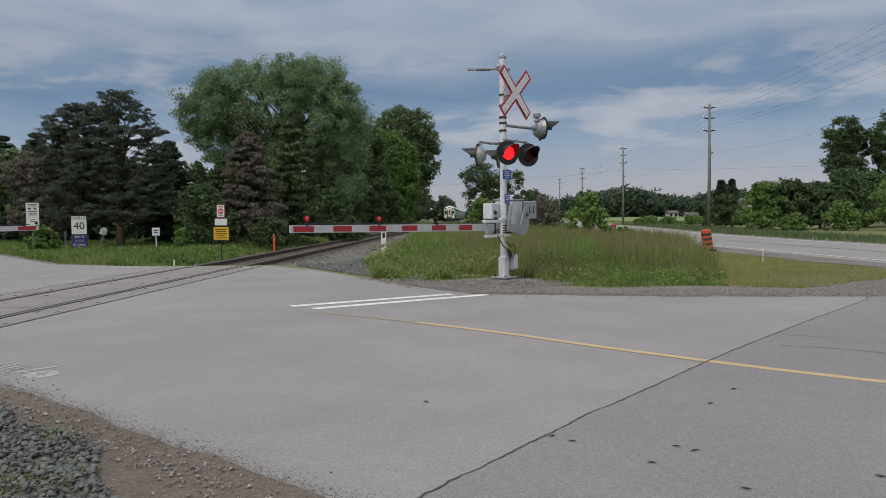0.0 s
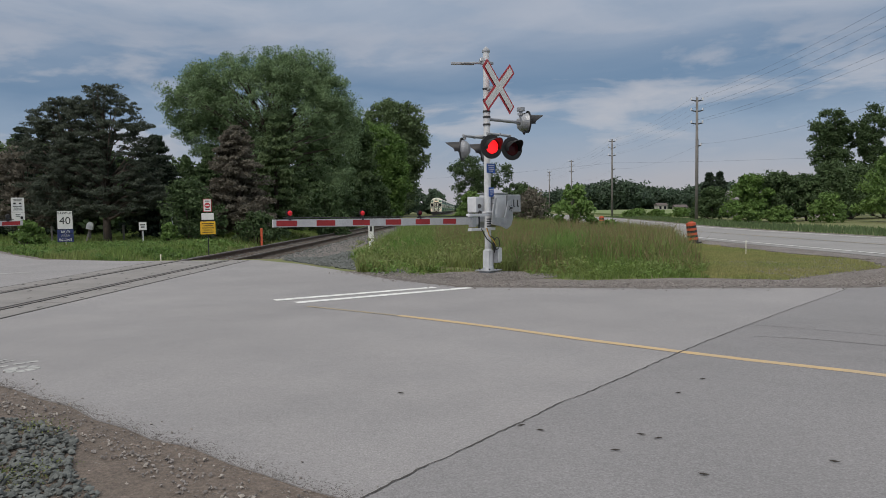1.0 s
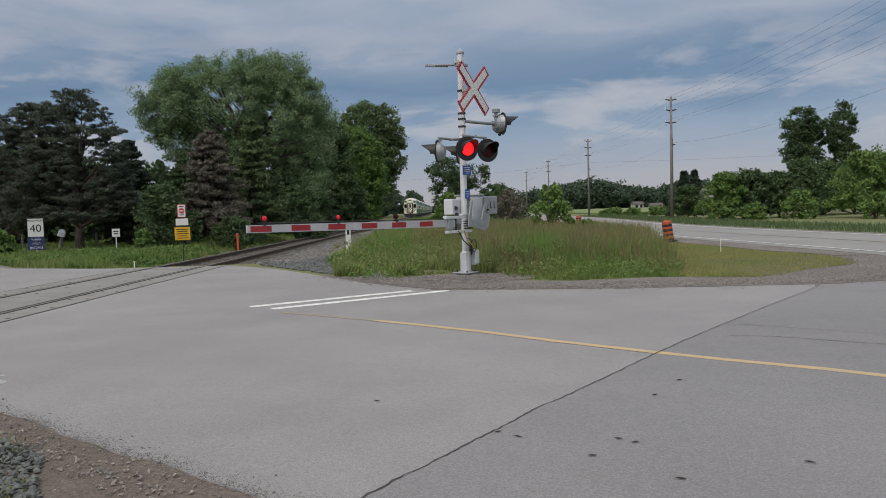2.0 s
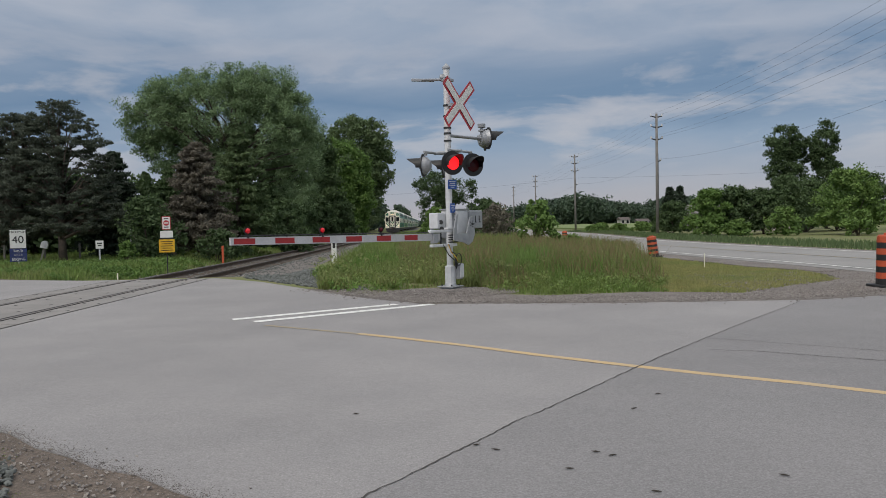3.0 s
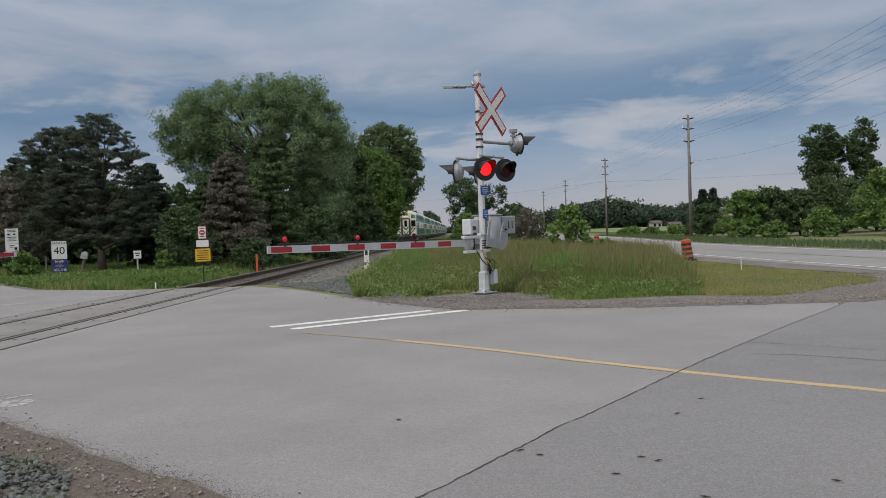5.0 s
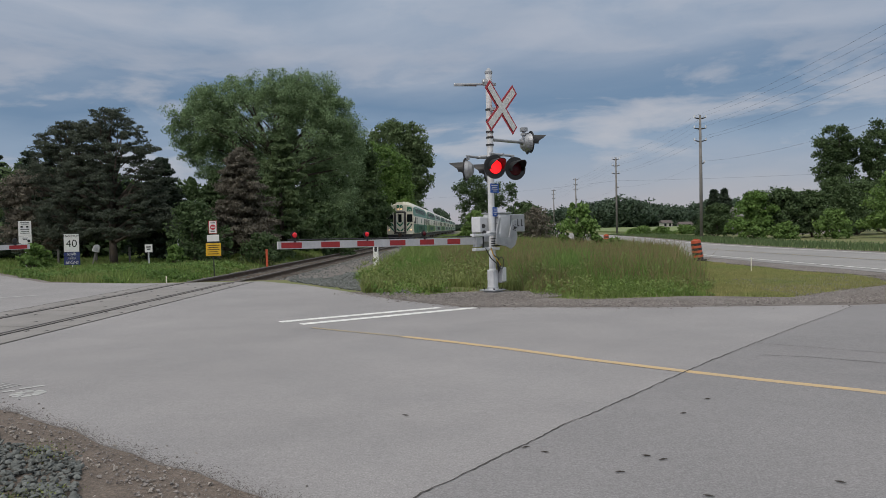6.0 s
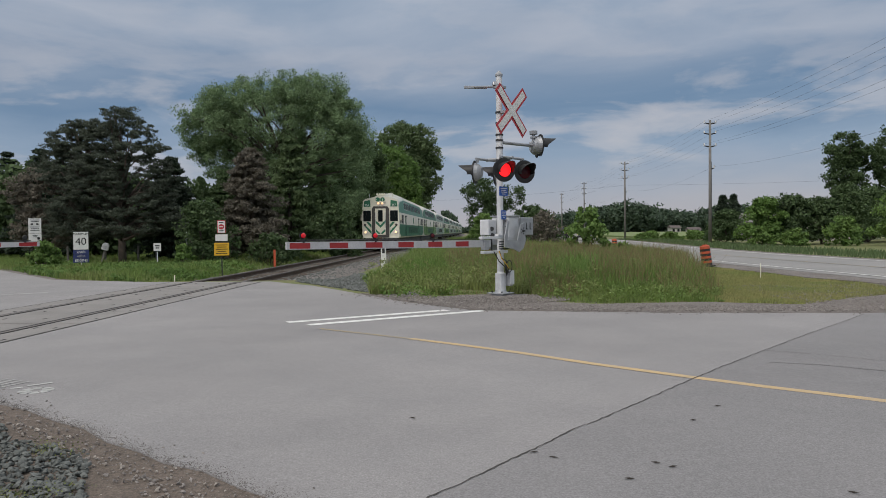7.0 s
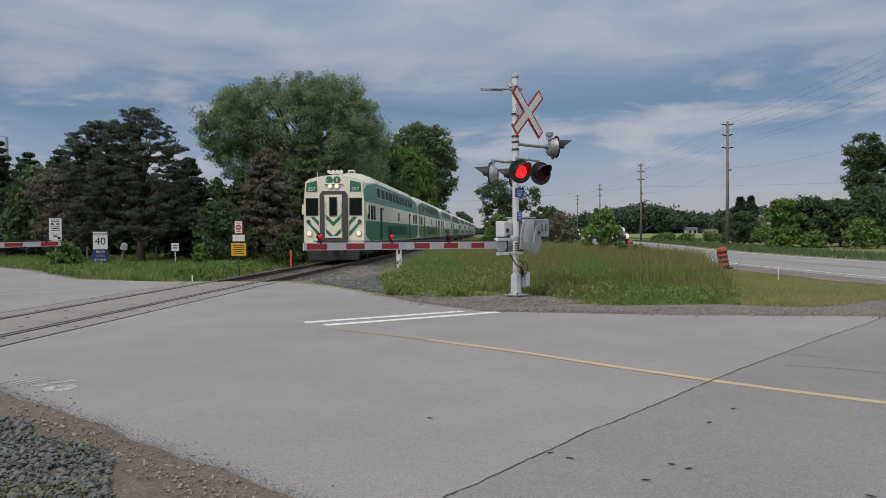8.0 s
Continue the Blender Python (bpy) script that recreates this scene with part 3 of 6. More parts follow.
tree("maple_tree", -6.9, 93.0, [(0, 0, 8.6, 3.4, 3.2, 4.0), (1.8, 0, 6.0, 2.5, 3, 3.4), (1.2, 0, 3, 2.4, 3, 3.0), (1.5, 0, 9.4, 2.0, 2, 2.0)], 0.35, "maple", 0.2, 420, 95, "fresh green maple beside the railway track", 13, clump_r=0.9)
tree("ash_tree", -6.1, 126.0, [(0, 0, 15.4, 5.4, 5, 5.2), (2.0, 0, 11.5, 4.0, 4, 4.4), (-1, 0, 9, 4.6, 4, 5), (0.2, 0, 5, 3.2, 4, 5)], 0.5, "ash", 0.27, 520, 80, "tall dark ash tree beside the railway track", 14, clump_r=1.3)
tree("maple_tree", -8.5, 110.0, [(0, 0, 9.5, 4, 4, 5), (1.6, 0, 6.0, 3.4, 4, 5)], 0.4, "oak", 0.27, 280, 70, "dark green maple in the row by the track", 15, clump_r=1.1)
for i, (x, y, h, r) in enumerate([(-16.2, 66, 7.5, 4.6), (-22, 62, 6.2, 4.2), (-29, 66, 7, 4.8), (-37, 70, 8.0, 5), (-46, 72, 8, 5.5), (-34, 56, 5.5, 3.6), (-58, 78, 9, 6), (-26.5, 47.5, 6.4, 2.6), (-22.6, 47, 6.6, 2.4)]):
    tree("oak_tree", x, y, [(0, 0, h * 0.62, r, r * 0.8, h * 0.38), (r * 0.5, 0, h * 0.35, r * 0.8, r * 0.7, h * 0.35), (-r * 0.6, 0, h * 0.4, r * 0.8, r * 0.7, h * 0.4)], 0.3, "oak", 0.25, 240, 45, "dark green oak in the woods beyond the road", 30 + i, clump_r=1.0, limbs=10)
tree("pine_tree", -16.1, 36.2, [(0, 0, 7.3, 0.9, 1.0, 0.75), (0.9, 0, 6.7, 0.8, 0.9, 0.5), (-0.8, 0, 6.3, 1.1, 1.2, 0.6), (1.6, 0, 5.9, 0.9, 0.9, 0.4), (0.5, 0, 5.6, 1.4, 1.4, 0.6), (-0.9, 0, 5.1, 1.5, 1.6, 0.7), (1.9, 0, 4.9, 0.8, 0.8, 0.4), (0.8, 0, 4.3, 1.8, 1.7, 0.7), (-1.1, 0.2, 3.8, 1.9, 1.8, 0.9), (1.9, 0.3, 3.6, 1.1, 1.2, 0.6), (0.7, 0, 2.9, 2.2, 1.9, 0.8), (0.2, 0, 1.9, 2.4, 2, 0.6), (2.3, 0.4, 2.3, 1.2, 1.3, 0.7)],
     0.2, "pine", 0.05, 900, 110, "dark old pine with a ragged crown and bare lower trunk", 21, limbs=90, clump_r=0.27, flat=0.42, trunk_top=0.94)
tree("pine_tree", -18.5, 37.0, [(0, 0, 6.8, 1.2, 1.2, 0.6), (1.0, 0, 6.9, 0.9, 1, 0.5), (-0.9, 0, 6.2, 1.0, 1.2, 0.6), (-1.2, 0, 5.5, 0.9, 1, 0.4), (0.4, 0, 5.7, 1.5, 1.4, 0.6), (-0.6, 0, 4.7, 1.7, 1.6, 0.8), (0.6, 0, 4.0, 1.8, 1.7, 0.8), (-0.3, 0, 2.9, 2.0, 1.7, 0.8), (-0.2, 0, 1.8, 2.2, 1.7, 0.8)], 0.18, "pine", 0.05, 700, 110, "dark broad pine beside another pine", 22, limbs=60, clump_r=0.28, flat=0.42, trunk_top=0.92)
tree("pine_tree", -21.4, 38.5, [(0, 0, 3.6, 1.7, 1.4, 1.6), (0.3, 0, 1.8, 1.7, 1.4, 1.3)], 0.14, "deadpine", 0.09, 260, 70, "short brownish pine at the woodland edge", 23, limbs=24, clump_r=0.36, flat=0.5)
conifer("spruce_tree", -15.0, 40.0, 5.6, 2.0, "spruce", "dark green spruce behind the pines", 24)
conifer("spruce_tree", -24.5, 44.0, 6.6, 2.3, "spruce", "dark green spruce at the woodland edge", 25)
conifer("spruce_tree", -29.5, 49.0, 7.0, 2.8, "spruce", "tall dark spruce at the woodland edge", 26)
conifer("spruce_tree", -33.5, 52.0, 8.2, 3.2, "spruce", "tall dark spruce at the woodland edge", 29)
conifer("brown_spruce", -10.9, 41.0, 6.2, 2.0, "deadpine", "brown half-dead spruce beside green bushes", 27, shape=0.55, arms=14, tiers=22, size=0.075, per=40)
conifer("spruce_tree", -9.5, 45.0, 7.2, 2.1, "ash", "dull green cedar under the willow", 28, shape=0.55, arms=12)
conifer("spruce_tree", -13.9, 46.0, 5.4, 1.5, "oak", "dull green young spruce", 20, shape=0.8)


def shrub(name, x, y, h, r, leaf, seed, label, size=0.1, clumps=70, per=40, stems=9):
    rng = np.random.default_rng(seed)
    top = thing(name, pose(x, y, ground_z(x, y)), label, "shrub")
    bm = bmesh.new()
    cents, rads = [], []
    for i in range(clumps):
        a, q = rng.uniform(0, math.tau), rng.uniform(0, 1) ** 0.6
        z = h * rng.uniform(0.12, 1.0)
        rr = r * q * (1.05 - 0.75 * (z / h) ** 2)
        cents.append((math.cos(a) * rr, math.sin(a) * rr, z)), rads.append(r * rng.uniform(0.1, 0.28))
    bm.free()
    for k in range(stems):
        part("stem", tube((rng.normal() * 0.06, rng.normal() * 0.06, -0.05), cents[k], 0.02 + 0.008 * h, 0.006, 5), "bark", top)
    v, f = leaf_mesh(cents, rads, per, size, rng, flat=0.8)
    raw("foliage", v, f, leaf, top)
    return top


shrub("sumac_shrub", 7.0, 35.0, 2.5, 1.2, "shrub", 41, "bright green sumac shrub in the tall grass", 0.13, 75, 26)
shrub("bush", 8.8, 35.0, 0.75, 0.8, "shrub", 42, "low green bush in the tall grass", 0.12, 40)
shrub("bush", -11.4, 34.5, 3.0, 1.7, "oak", 43, "rounded green bush in front of the brown spruce", 0.1, 110, 50)
shrub("bush", -9.0, 37.5, 1.6, 1.4, "oak", 44, "low dark green bush under the trees", 0.1, 70)
shrub("bush", -11.6, 32.2, 1.0, 0.55, "shrub", 45, "small bright green bush in the verge", 0.08, 40)
shrub("bush", -17.1, 30.9, 1.2, 0.8, "shrub", 46, "low spreading green bush by the gate", 0.08, 70)
shrub("bush", -6.8, 47.0, 2.8, 1.6, "oak", 47, "dark green bush beside the track", 0.14, 80)
shrub("bush", -8.2, 54.0, 3.6, 2.2, "oak", 48, "dark green bush beside the track", 0.14, 150, 70)
# dense dark bushes added to deepen the black shade beneath the canopy
shrub("bush", -9.4, 63.0, 5.0, 3.0, "oak", 49, "tall dark bush added in the shade under the willow", 0.16, 200, 70)
shrub("bush", -7.6, 70.0, 4.6, 2.4, "oak", 50, "tall dark bush added in the shade beside the track", 0.16, 180, 70)
shrub("bush", -6.6, 86.0, 4.6, 2.2, "oak", 58, "tall dark bush added in the shade beside the track", 0.18, 160, 60)
shrub("bush", -14.5, 52.0, 4.4, 3.0, "oak", 59, "tall dark bush added in the shade under the willow", 0.15, 200, 70)
tree("hawthorn_tree", 5.4, 80.0, [(-1.2, 0, 5.9, 1.9, 2, 1.3), (-2.6, 0, 5.9, 1.0, 1, 0.7), (-1.2, 0, 3.6, 2.2, 1.6, 1.8), (0.2, 0, 2.0, 3.0, 2, 1.8), (1.8, 0, 5.2, 1.9, 1.4, 1.3), (3.0, 0, 5.6, 0.8, 0.8, 0.7), (0.4, 0, 4.6, 1.6, 1.6, 1.4)], 0.14, "oak", 0.12, 260, 60, "open-crowned small tree behind the crossing signal", 51, limbs=26, clump_r=0.6)
shrub("bush", 8.7, 62.0, 3.0, 2.0, "deadpine", 52, "brownish bare bush beside the highway", 0.14, 90, 26, 30)
shrub("bush", 3.9, 68.0, 2.9, 1.7, "shrub", 57, "fresh green bush beyond the crossing signal", 0.13, 110, 46)
shrub("bush", 6.0, 70.0, 2.3, 2.6, "oak", 53, "green bush beyond the grass", 0.2, 90)
shrub("bush", 10.5, 78.0, 3.6, 2.4, "oak", 54, "dark green bush beside the highway", 0.2, 90)
shrub("bush", 11.5, 96.0, 4.6, 3.0, "oak", 55, "dark green bush beside the highway", 0.26, 90)
for i, (x, y, h, r, lf) in enumerate([(28.0, 63, 3.9, 2.2, "maple"), (30.8, 64, 4.2, 2.4, "oak"), (33.5, 64, 3.9, 2.4, "oak"), (29.8, 76, 3.2, 2.2, "oak"), (36.8, 66, 5.2, 3, "oak"), (41, 70, 5.0, 3.6, "oak"), (45.5, 72, 5.4, 3.4, "oak"), (50, 74, 5.6, 3.6, "oak"), (36.5, 56, 5.2, 3.0, "shrub"), (40.5, 52, 5.0, 3.2, "shrub")]):
    shrub("bush", x, y, h, r, lf, 60 + i, "rounded green bush beyond the highway", 0.16, 130, 60)
for i, (x, y, h, r) in enumerate([(31.9, 57.5, 2.2, 1.7), (29.3, 60, 1.3, 1.3), (26.4, 60, 1.5, 1.0), (34.6, 52, 1.8, 1.4)]):
    shrub("bush", x, y, h, r, "shrub", 80 + i, "low bright green bush on the highway bank", 0.14, 70)
for i in range(8):
    shrub("bush", 27.2 + i * 1.35, 99.0 + (i * 7) % 5, 0.9 + 0.35 * ((i * 3) % 4) / 3, 1.2, "shrub", 110 + i, "low bright green bush along the field's edge", 0.16, 40, 30, 4)
tree("poplar_tree", 47.6, 85, [(0, 0, 10.6, 2.0, 1.8, 2.6), (-1.4, 0, 9.8, 1.6, 1.5, 1.5), (1.3, 0, 9.6, 1.7, 1.6, 1.8), (-0.6, 0, 7.4, 2.0, 1.8, 1.8), (0.8, 0, 6.0, 2.0, 1.8, 2.2), (0, 0, 3.4, 2.2, 2, 2.2)], 0.24, "oak", 0.17, 260, 75, "upright dark green poplar behind the bushes", 90, clump_r=0.65, trunk_top=0.9, limbs=24)
tree("poplar_tree", 52.3, 85, [(0, 0, 10.8, 1.5, 1.5, 2.2), (-0.5, 0, 8.6, 1.8, 1.6, 1.8), (0.4, 0, 6.4, 1.8, 1.6, 2.0), (-0.8, 0, 4.0, 2.2, 2, 2.4)], 0.22, "oak", 0.17, 200, 75, "slender dark green poplar beside another poplar", 91, clump_r=0.65, trunk_top=0.9, limbs=20)
for i, (x, y, h) in enumerate([(43.3, 112, 6.2), (45.6, 114, 6.4)]):
    conifer("spruce_tree", x, y, h, 2.2, "spruce", "dark spruce behind the field", 95 + i, tiers=10, per=14, size=0.35)


def far_woods(name, spots, seed, label, size=0.9):
    rng = np.random.default_rng(seed)
    cents, rads = [], []
    for x, y, h, r in spots:
        for k in range(26):
            d = rng.normal(size=3)
            d /= np.linalg.norm(d)
            cents.append((x + d[0] * r, y + d[1] * r, max(0.5, h * 0.55 + d[2] * h * 0.45))), rads.append(r * rng.uniform(0.3, 0.6))
    v, f = leaf_mesh(cents, rads, 55, size, rng, flat=0.9)
    return tagged(raw(name, v, f, "farleaf"), label, "woods", kind="stuff")


rng0 = np.random.default_rng(5)
hill = []
for i in range(70):
    q = i / 69
    x = 62 + q * 190
    h = 8.5 + 5.2 * math.exp(-((x - 95) / 22) ** 2) + 4.0 * math.exp(-((x - 156) / 16) ** 2) + 0.7 * math.sin(i * 1.3) + rng0.uniform(-0.5, 0.5)
    hill.append((x, 385 + rng0.uniform(-20, 25), h, 6.5))
far_woods("far_woods", hill, 7, "distant wooded hill beyond the field")
far_woods("far_woods", [(-28 + i * 7.5 + rng0.uniform(-3, 3), 520 + rng0.uniform(-25, 25), rng0.uniform(3, 6), 6) for i in range(22)], 8, "distant treeline where the railway vanishes")
far_woods("far_woods", [(1.0 + rng0.uniform(-0.6, 0.6), 250 + i * 4, 8.0 - 0.6 * i, 3.0) for i in range(4)] + [(-9 - rng0.uniform(0, 5), 150 + i * 14, rng0.uniform(9, 14), 5) for i in range(12)], 9, "trees lining the railway far off", 1.0)

# crop field and distant houses
field = mesh_ob("crop_field", prism([(32, 105), (150, 105), (220, 360), (48, 360)], -0.2, 0.25), "field")
tagged(field, "bright green crop field beyond the highway", "field", kind="structure")


def house(x, y, w, d, h, wall, label, rz=0, roofm="roof", z=0.2):
    t = thing("house", pose(x, y, z, 0, 0, rz), label, "house")
    part("wall", box((w, d, h), (0, 0, h / 2)), wall, t)
    bm = bmesh.new()
    vs = [bm.verts.new(c) for c in ((-w / 2 - 0.3, -d / 2 - 0.3, h), (w / 2 + 0.3, -d / 2 - 0.3, h), (w / 2 + 0.3, d / 2 + 0.3, h), (-w / 2 - 0.3, d / 2 + 0.3, h), (-w / 2 - 0.3, 0, h + d * 0.28), (w / 2 + 0.3, 0, h + d * 0.28))]
    for q in ((0, 1, 5, 4), (2, 3, 4, 5), (1, 2, 5), (3, 0, 4), (3, 2, 1, 0)):
        bm.faces.new([vs[i] for i in q])
    part("roof", bm, roofm, t)
    n = max(2, int(w / 3))
    for i in range(n):
        part("window", box((0.9, 0.1, 1.2), (-w / 2 + (i + 0.5) * w / n, -d / 2 - 0.03, h * 0.5), bev=0.02), "pane", t)
    return t


house(95.4, 300, 4, 4, 1.7, "siding", "white house with a brown roof past the field", 5, "roof")
house(104, 302, 5, 4, 0.9, "siding", "long low pale building past the field")
house(82.5, 215, 3.2, 3, 1.0, "siding", "low pale building at the field's edge", 0, "roof")
house(38.5, 88, 4, 4, 2.2, "wood_pole", "small tan shed among the bushes", 0, "wood_pole", -0.06)
house(42.5, 80, 5, 4, 2.9, "siding", "pale shed roof among the bushes", 0, "siding", -0.06)


# ---- grass ----
def blades(name, n, area, keep, hfun, m, seed, label, w=0.012, lean=0.35):
    rng = np.random.default_rng(seed)
    x0, x1, y0, y1 = area
    pts = np.column_stack([rng.uniform(x0, x1, n * 4), y0 + (y1 - y0) * rng.uniform(0, 1, n * 4) ** 1.25])
    ok = [p for p in pts if keep(p[0], p[1])][:n]
    vs, fs = [], []
    for x, y in ok:
        h = hfun(x, y) * rng.uniform(0.45, 1.15)
        a, b = rng.uniform(0, math.tau), rng.uniform(0, math.tau)
        ca, sa = math.cos(a) * w, math.sin(a) * w
        l = lean * h * rng.uniform(0.1, 1)
        dx, dy = math.cos(b) * l, math.sin(b) * l
        z = ground_z(x, y) - 0.02
        k = len(vs)
        vs += [(x - ca, y - sa, z), (x + ca, y + sa, z), (x - ca * 0.7 + dx * 0.35, y - sa * 0.7 + dy * 0.35, z + h * 0.6), (x + ca * 0.7 + dx * 0.35, y + sa * 0.7 + dy * 0.35, z + h * 0.6), (x + dx, y + dy, z + h)]
        fs += [(k, k + 1, k + 3, k + 2), (k + 2, k + 3, k + 4)]
    return tagged(raw(name, vs, fs, m), label, "grass", kind="stuff")


def poly_in(pts):
    def inside(x, y):
        x += 0.3 * noise.noise((x * 1.1, y * 1.1, 21.0))
        y += 0.3 * noise.noise((x * 1.1, y * 1.1, 43.0))
        c = False
        for (x0, y0), (x1, y1) in zip(pts, pts[1:] + pts[:1]):
            if (y0 > y) != (y1 > y) and x < (x1 - x0) * (y - y0) / (y1 - y0) + x0:
                c = not c
        return c
    return inside


ISLAND = poly_in([(-1.6, 16.6), (-0.6, 15.6), (0.2, 15.9), (0.5, 16.6), (2.0, 16.4), (2.1, 14.9), (3.2, 14.2), (5.0, 14.3), (6.7, 13.6), (8.3, 14.6), (9.9, 15.7), (10.8, 17.0), (10.9, 18.2), (10.5, 20.5), (10.2, 23), (10.15, 27), (10.5, 34), (12.0, 70), (0.5, 70), (-1.8, 30), (-2.4, 22)])


def tall_h(x, y):
    n = noise.noise((x * 0.6, y * 0.5, 1.3))
    edge = min(1.0, max(0.25, (y - 14.2) / 3.5))
    left = min(1.0, max(0.0, (y - 17.5 + 1.1 * (x - 0.6)) / 6.0))
    return (0.66 + 0.24 * n) * edge * ((0.22 + 0.7 * left) if x < 2.0 else 1.0)


def thick(x, y):
    """Grass is thin where ballast shows through beside the crossing."""
    return x > 1.3 or y > 20.5 or noise.noise((x * 1.4, y * 1.1, 8.0)) > 0.25 - 0.12 * (y - 16.0)


def mown(x, y):
    return x + 0.5 * noise.noise((x * 0.9, y * 0.7, 17.0)) + 0.25 * noise.noise((x * 3.0, y * 2.5, 11.0)) > 5.8 + (y - 15.5) * 0.29


blades("tall_grass", 80000, (-2.5, 11, 13.8, 45), lambda x, y: ISLAND(x, y) and not mown(x, y) and thick(x, y), tall_h, "grass", 1, "tall unmown green and straw-coloured grass", 0.009, 0.75)
blades("seed_grass", 15000, (0.2, 10, 14.8, 40), lambda x, y: ISLAND(x, y) and not mown(x, y) and thick(x, y) and y > 15.4 and noise.noise((x * 0.4, y * 0.3, 5)) > -0.25, lambda x, y: tall_h(x, y) * 1.3, "hay", 2, "brown seed heads above the tall grass", 0.008, 0.5)
blades("mown_grass", 60000, (5.5, 12, 13.2, 34), lambda x, y: ISLAND(x, y) and mown(x, y), lambda x, y: 0.085 + 0.03 * noise.noise((x * 1.5, y * 1.5, 6)), "lawn", 3, "short mown yellowish grass by the highway", 0.012)
blades("weeds", 5000, (-2.0, 2.2, 16.5, 26), lambda x, y: ISLAND(x, y) and noise.noise((x * 0.9, y * 0.7, 9)) > 0.05, lambda x, y: 0.34, "weed", 4, "yellow-green weeds along the ballast", 0.02, 0.6)
blades("far_grass", 18000, (-2, 13, 40, 110), lambda x, y: track_x(y) + 3.8 < x < hwy(9.3, y), lambda x, y: 0.7, "grass", 5, "rough grass between railway and highway", 0.03)
def ground_cover(name, n, area, keep, size, m, seed, label, top=0.25):
    """Low broad-leaved plants in small clumps."""
    rng = np.random.default_rng(seed)
    cents = []
    while len(cents) < n:
        x, y = rng.uniform(area[0], area[1]), rng.uniform(area[2], area[3])
        if keep(x, y):
            cents.append((x, y, ground_z(x, y) + rng.uniform(0.03, top)))
    v, f = leaf_mesh(cents, [rng.uniform(0.08, 0.2) for _ in cents], 16, size, rng, flat=0.6)
    return tagged(raw(name, v, f, m), label, "plants", kind="stuff")


ground_cover("low_plants", 620, (-2.4, 9, 14, 22), lambda x, y: ISLAND(x, y) and not mown(x, y) and (y < 16.6 + 0.5 * noise.noise((x, y, 0)) or x < 0.6), 0.035, "grass", 31, "low green plants at the front of the grass")
ground_cover("low_plants", 420, (-2.4, 6, 16, 30), lambda x, y: ISLAND(x, y) and not mown(x, y) and noise.noise((x * 0.5, y * 0.4, 3)) > 0.1, 0.035, "weed", 32, "yellow-green flowering plants in the grass", 0.6)
LEFT = poly_in([(-6.4, 22.2), (-9.0, 22.0), (-12.6, 23.6), (-17.5, 29.3), (-40, 50), (-40, 60), (-5.5, 60), (-5.0, 45), (-6.0, 26)])
blades("verge_grass", 58000, (-40, -5, 21.8, 58), lambda x, y: LEFT(x, y) and x < track_x(y) - 2.6, lambda x, y: 0.31 + 0.16 * noise.noise((x * 0.5, y * 0.5, 2)), "grass", 6, "rough green verge grass before the trees", 0.012, 0.8)
ground_cover("low_plants", 1200, (-20, -6.5, 22, 34), lambda x, y: LEFT(x, y) and x < track_x(y) - 2.7 and noise.noise((x * 0.4, y * 0.4, 7)) > 0.0, 0.06, "shrub", 33, "low green plants in the verge", 0.22)
blades("bank_grass", 18000, (19, 50, 15, 110), lambda x, y: hwy(19.7, y) < x < hwy(25, y), lambda x, y: 0.3, "ash", 7, "green grass bank beyond the highway", 0.03)


# ---- crossing signals ----
SIG = 48.6


def flasher(parent, m, lit=None):
    """Flashing lamp: dark round background, domed housing behind, hood in front. Local -y is the way it faces."""
    lampo = part("flashing_lamp", tube((0, 0.0, 0), (0, 0.02, 0), 0.25, seg=28), "black", parent, "black round background with a hooded red lens")
    lampo.matrix_basis = m
    bm = tube((0, 0.02, 0), (0, 0.1, 0), 0.2, 0.17, seg=22)
    tube((0, 0.1, 0), (0, 0.17, 0), 0.17, 0.1, seg=22, bm=bm)
    part("housing", bm, "silver", lampo)
    bm = bmesh.new()
    n = 18
    rings = []
    for k in range(n + 1):
        a = math.radians(-20 + 220 * k / n)
        ln = 0.36 * (0.35 + 0.65 * max(0.0, math.sin(a)))
        rings.append([bm.verts.new((math.cos(a) * r, y, math.sin(a) * r)) for r, y in ((0.165, 0.0), (0.16, -ln), (0.153, -ln), (0.157, 0.0))])
    for p, q in zip(rings, rings[1:]):
        for i in range(4):
            j = (i + 1) % 4
            bm.faces.new((p[i], p[j], q[j], q[i]))
    bm.faces.new(rings[0][::-1]), bm.faces.new(rings[-1])
    bmesh.ops.recalc_face_normals(bm, faces=bm.faces)
    part("hood", bm, "black", lampo)
    part("lens", ball((0, -0.004, 0), 0.152, (1, 0.12, 1), 3), "red_dark", lampo, smooth=True)
    if lit:
        # added disc: its sliding stands in for the lamp switching on and off
        return part("light_disc", ball((0, 0, 0), 0.145, (1, 0.1, 1), 3), "red_lit", lampo, "added glowing red disc, slid forward to imitate the flash", smooth=True)


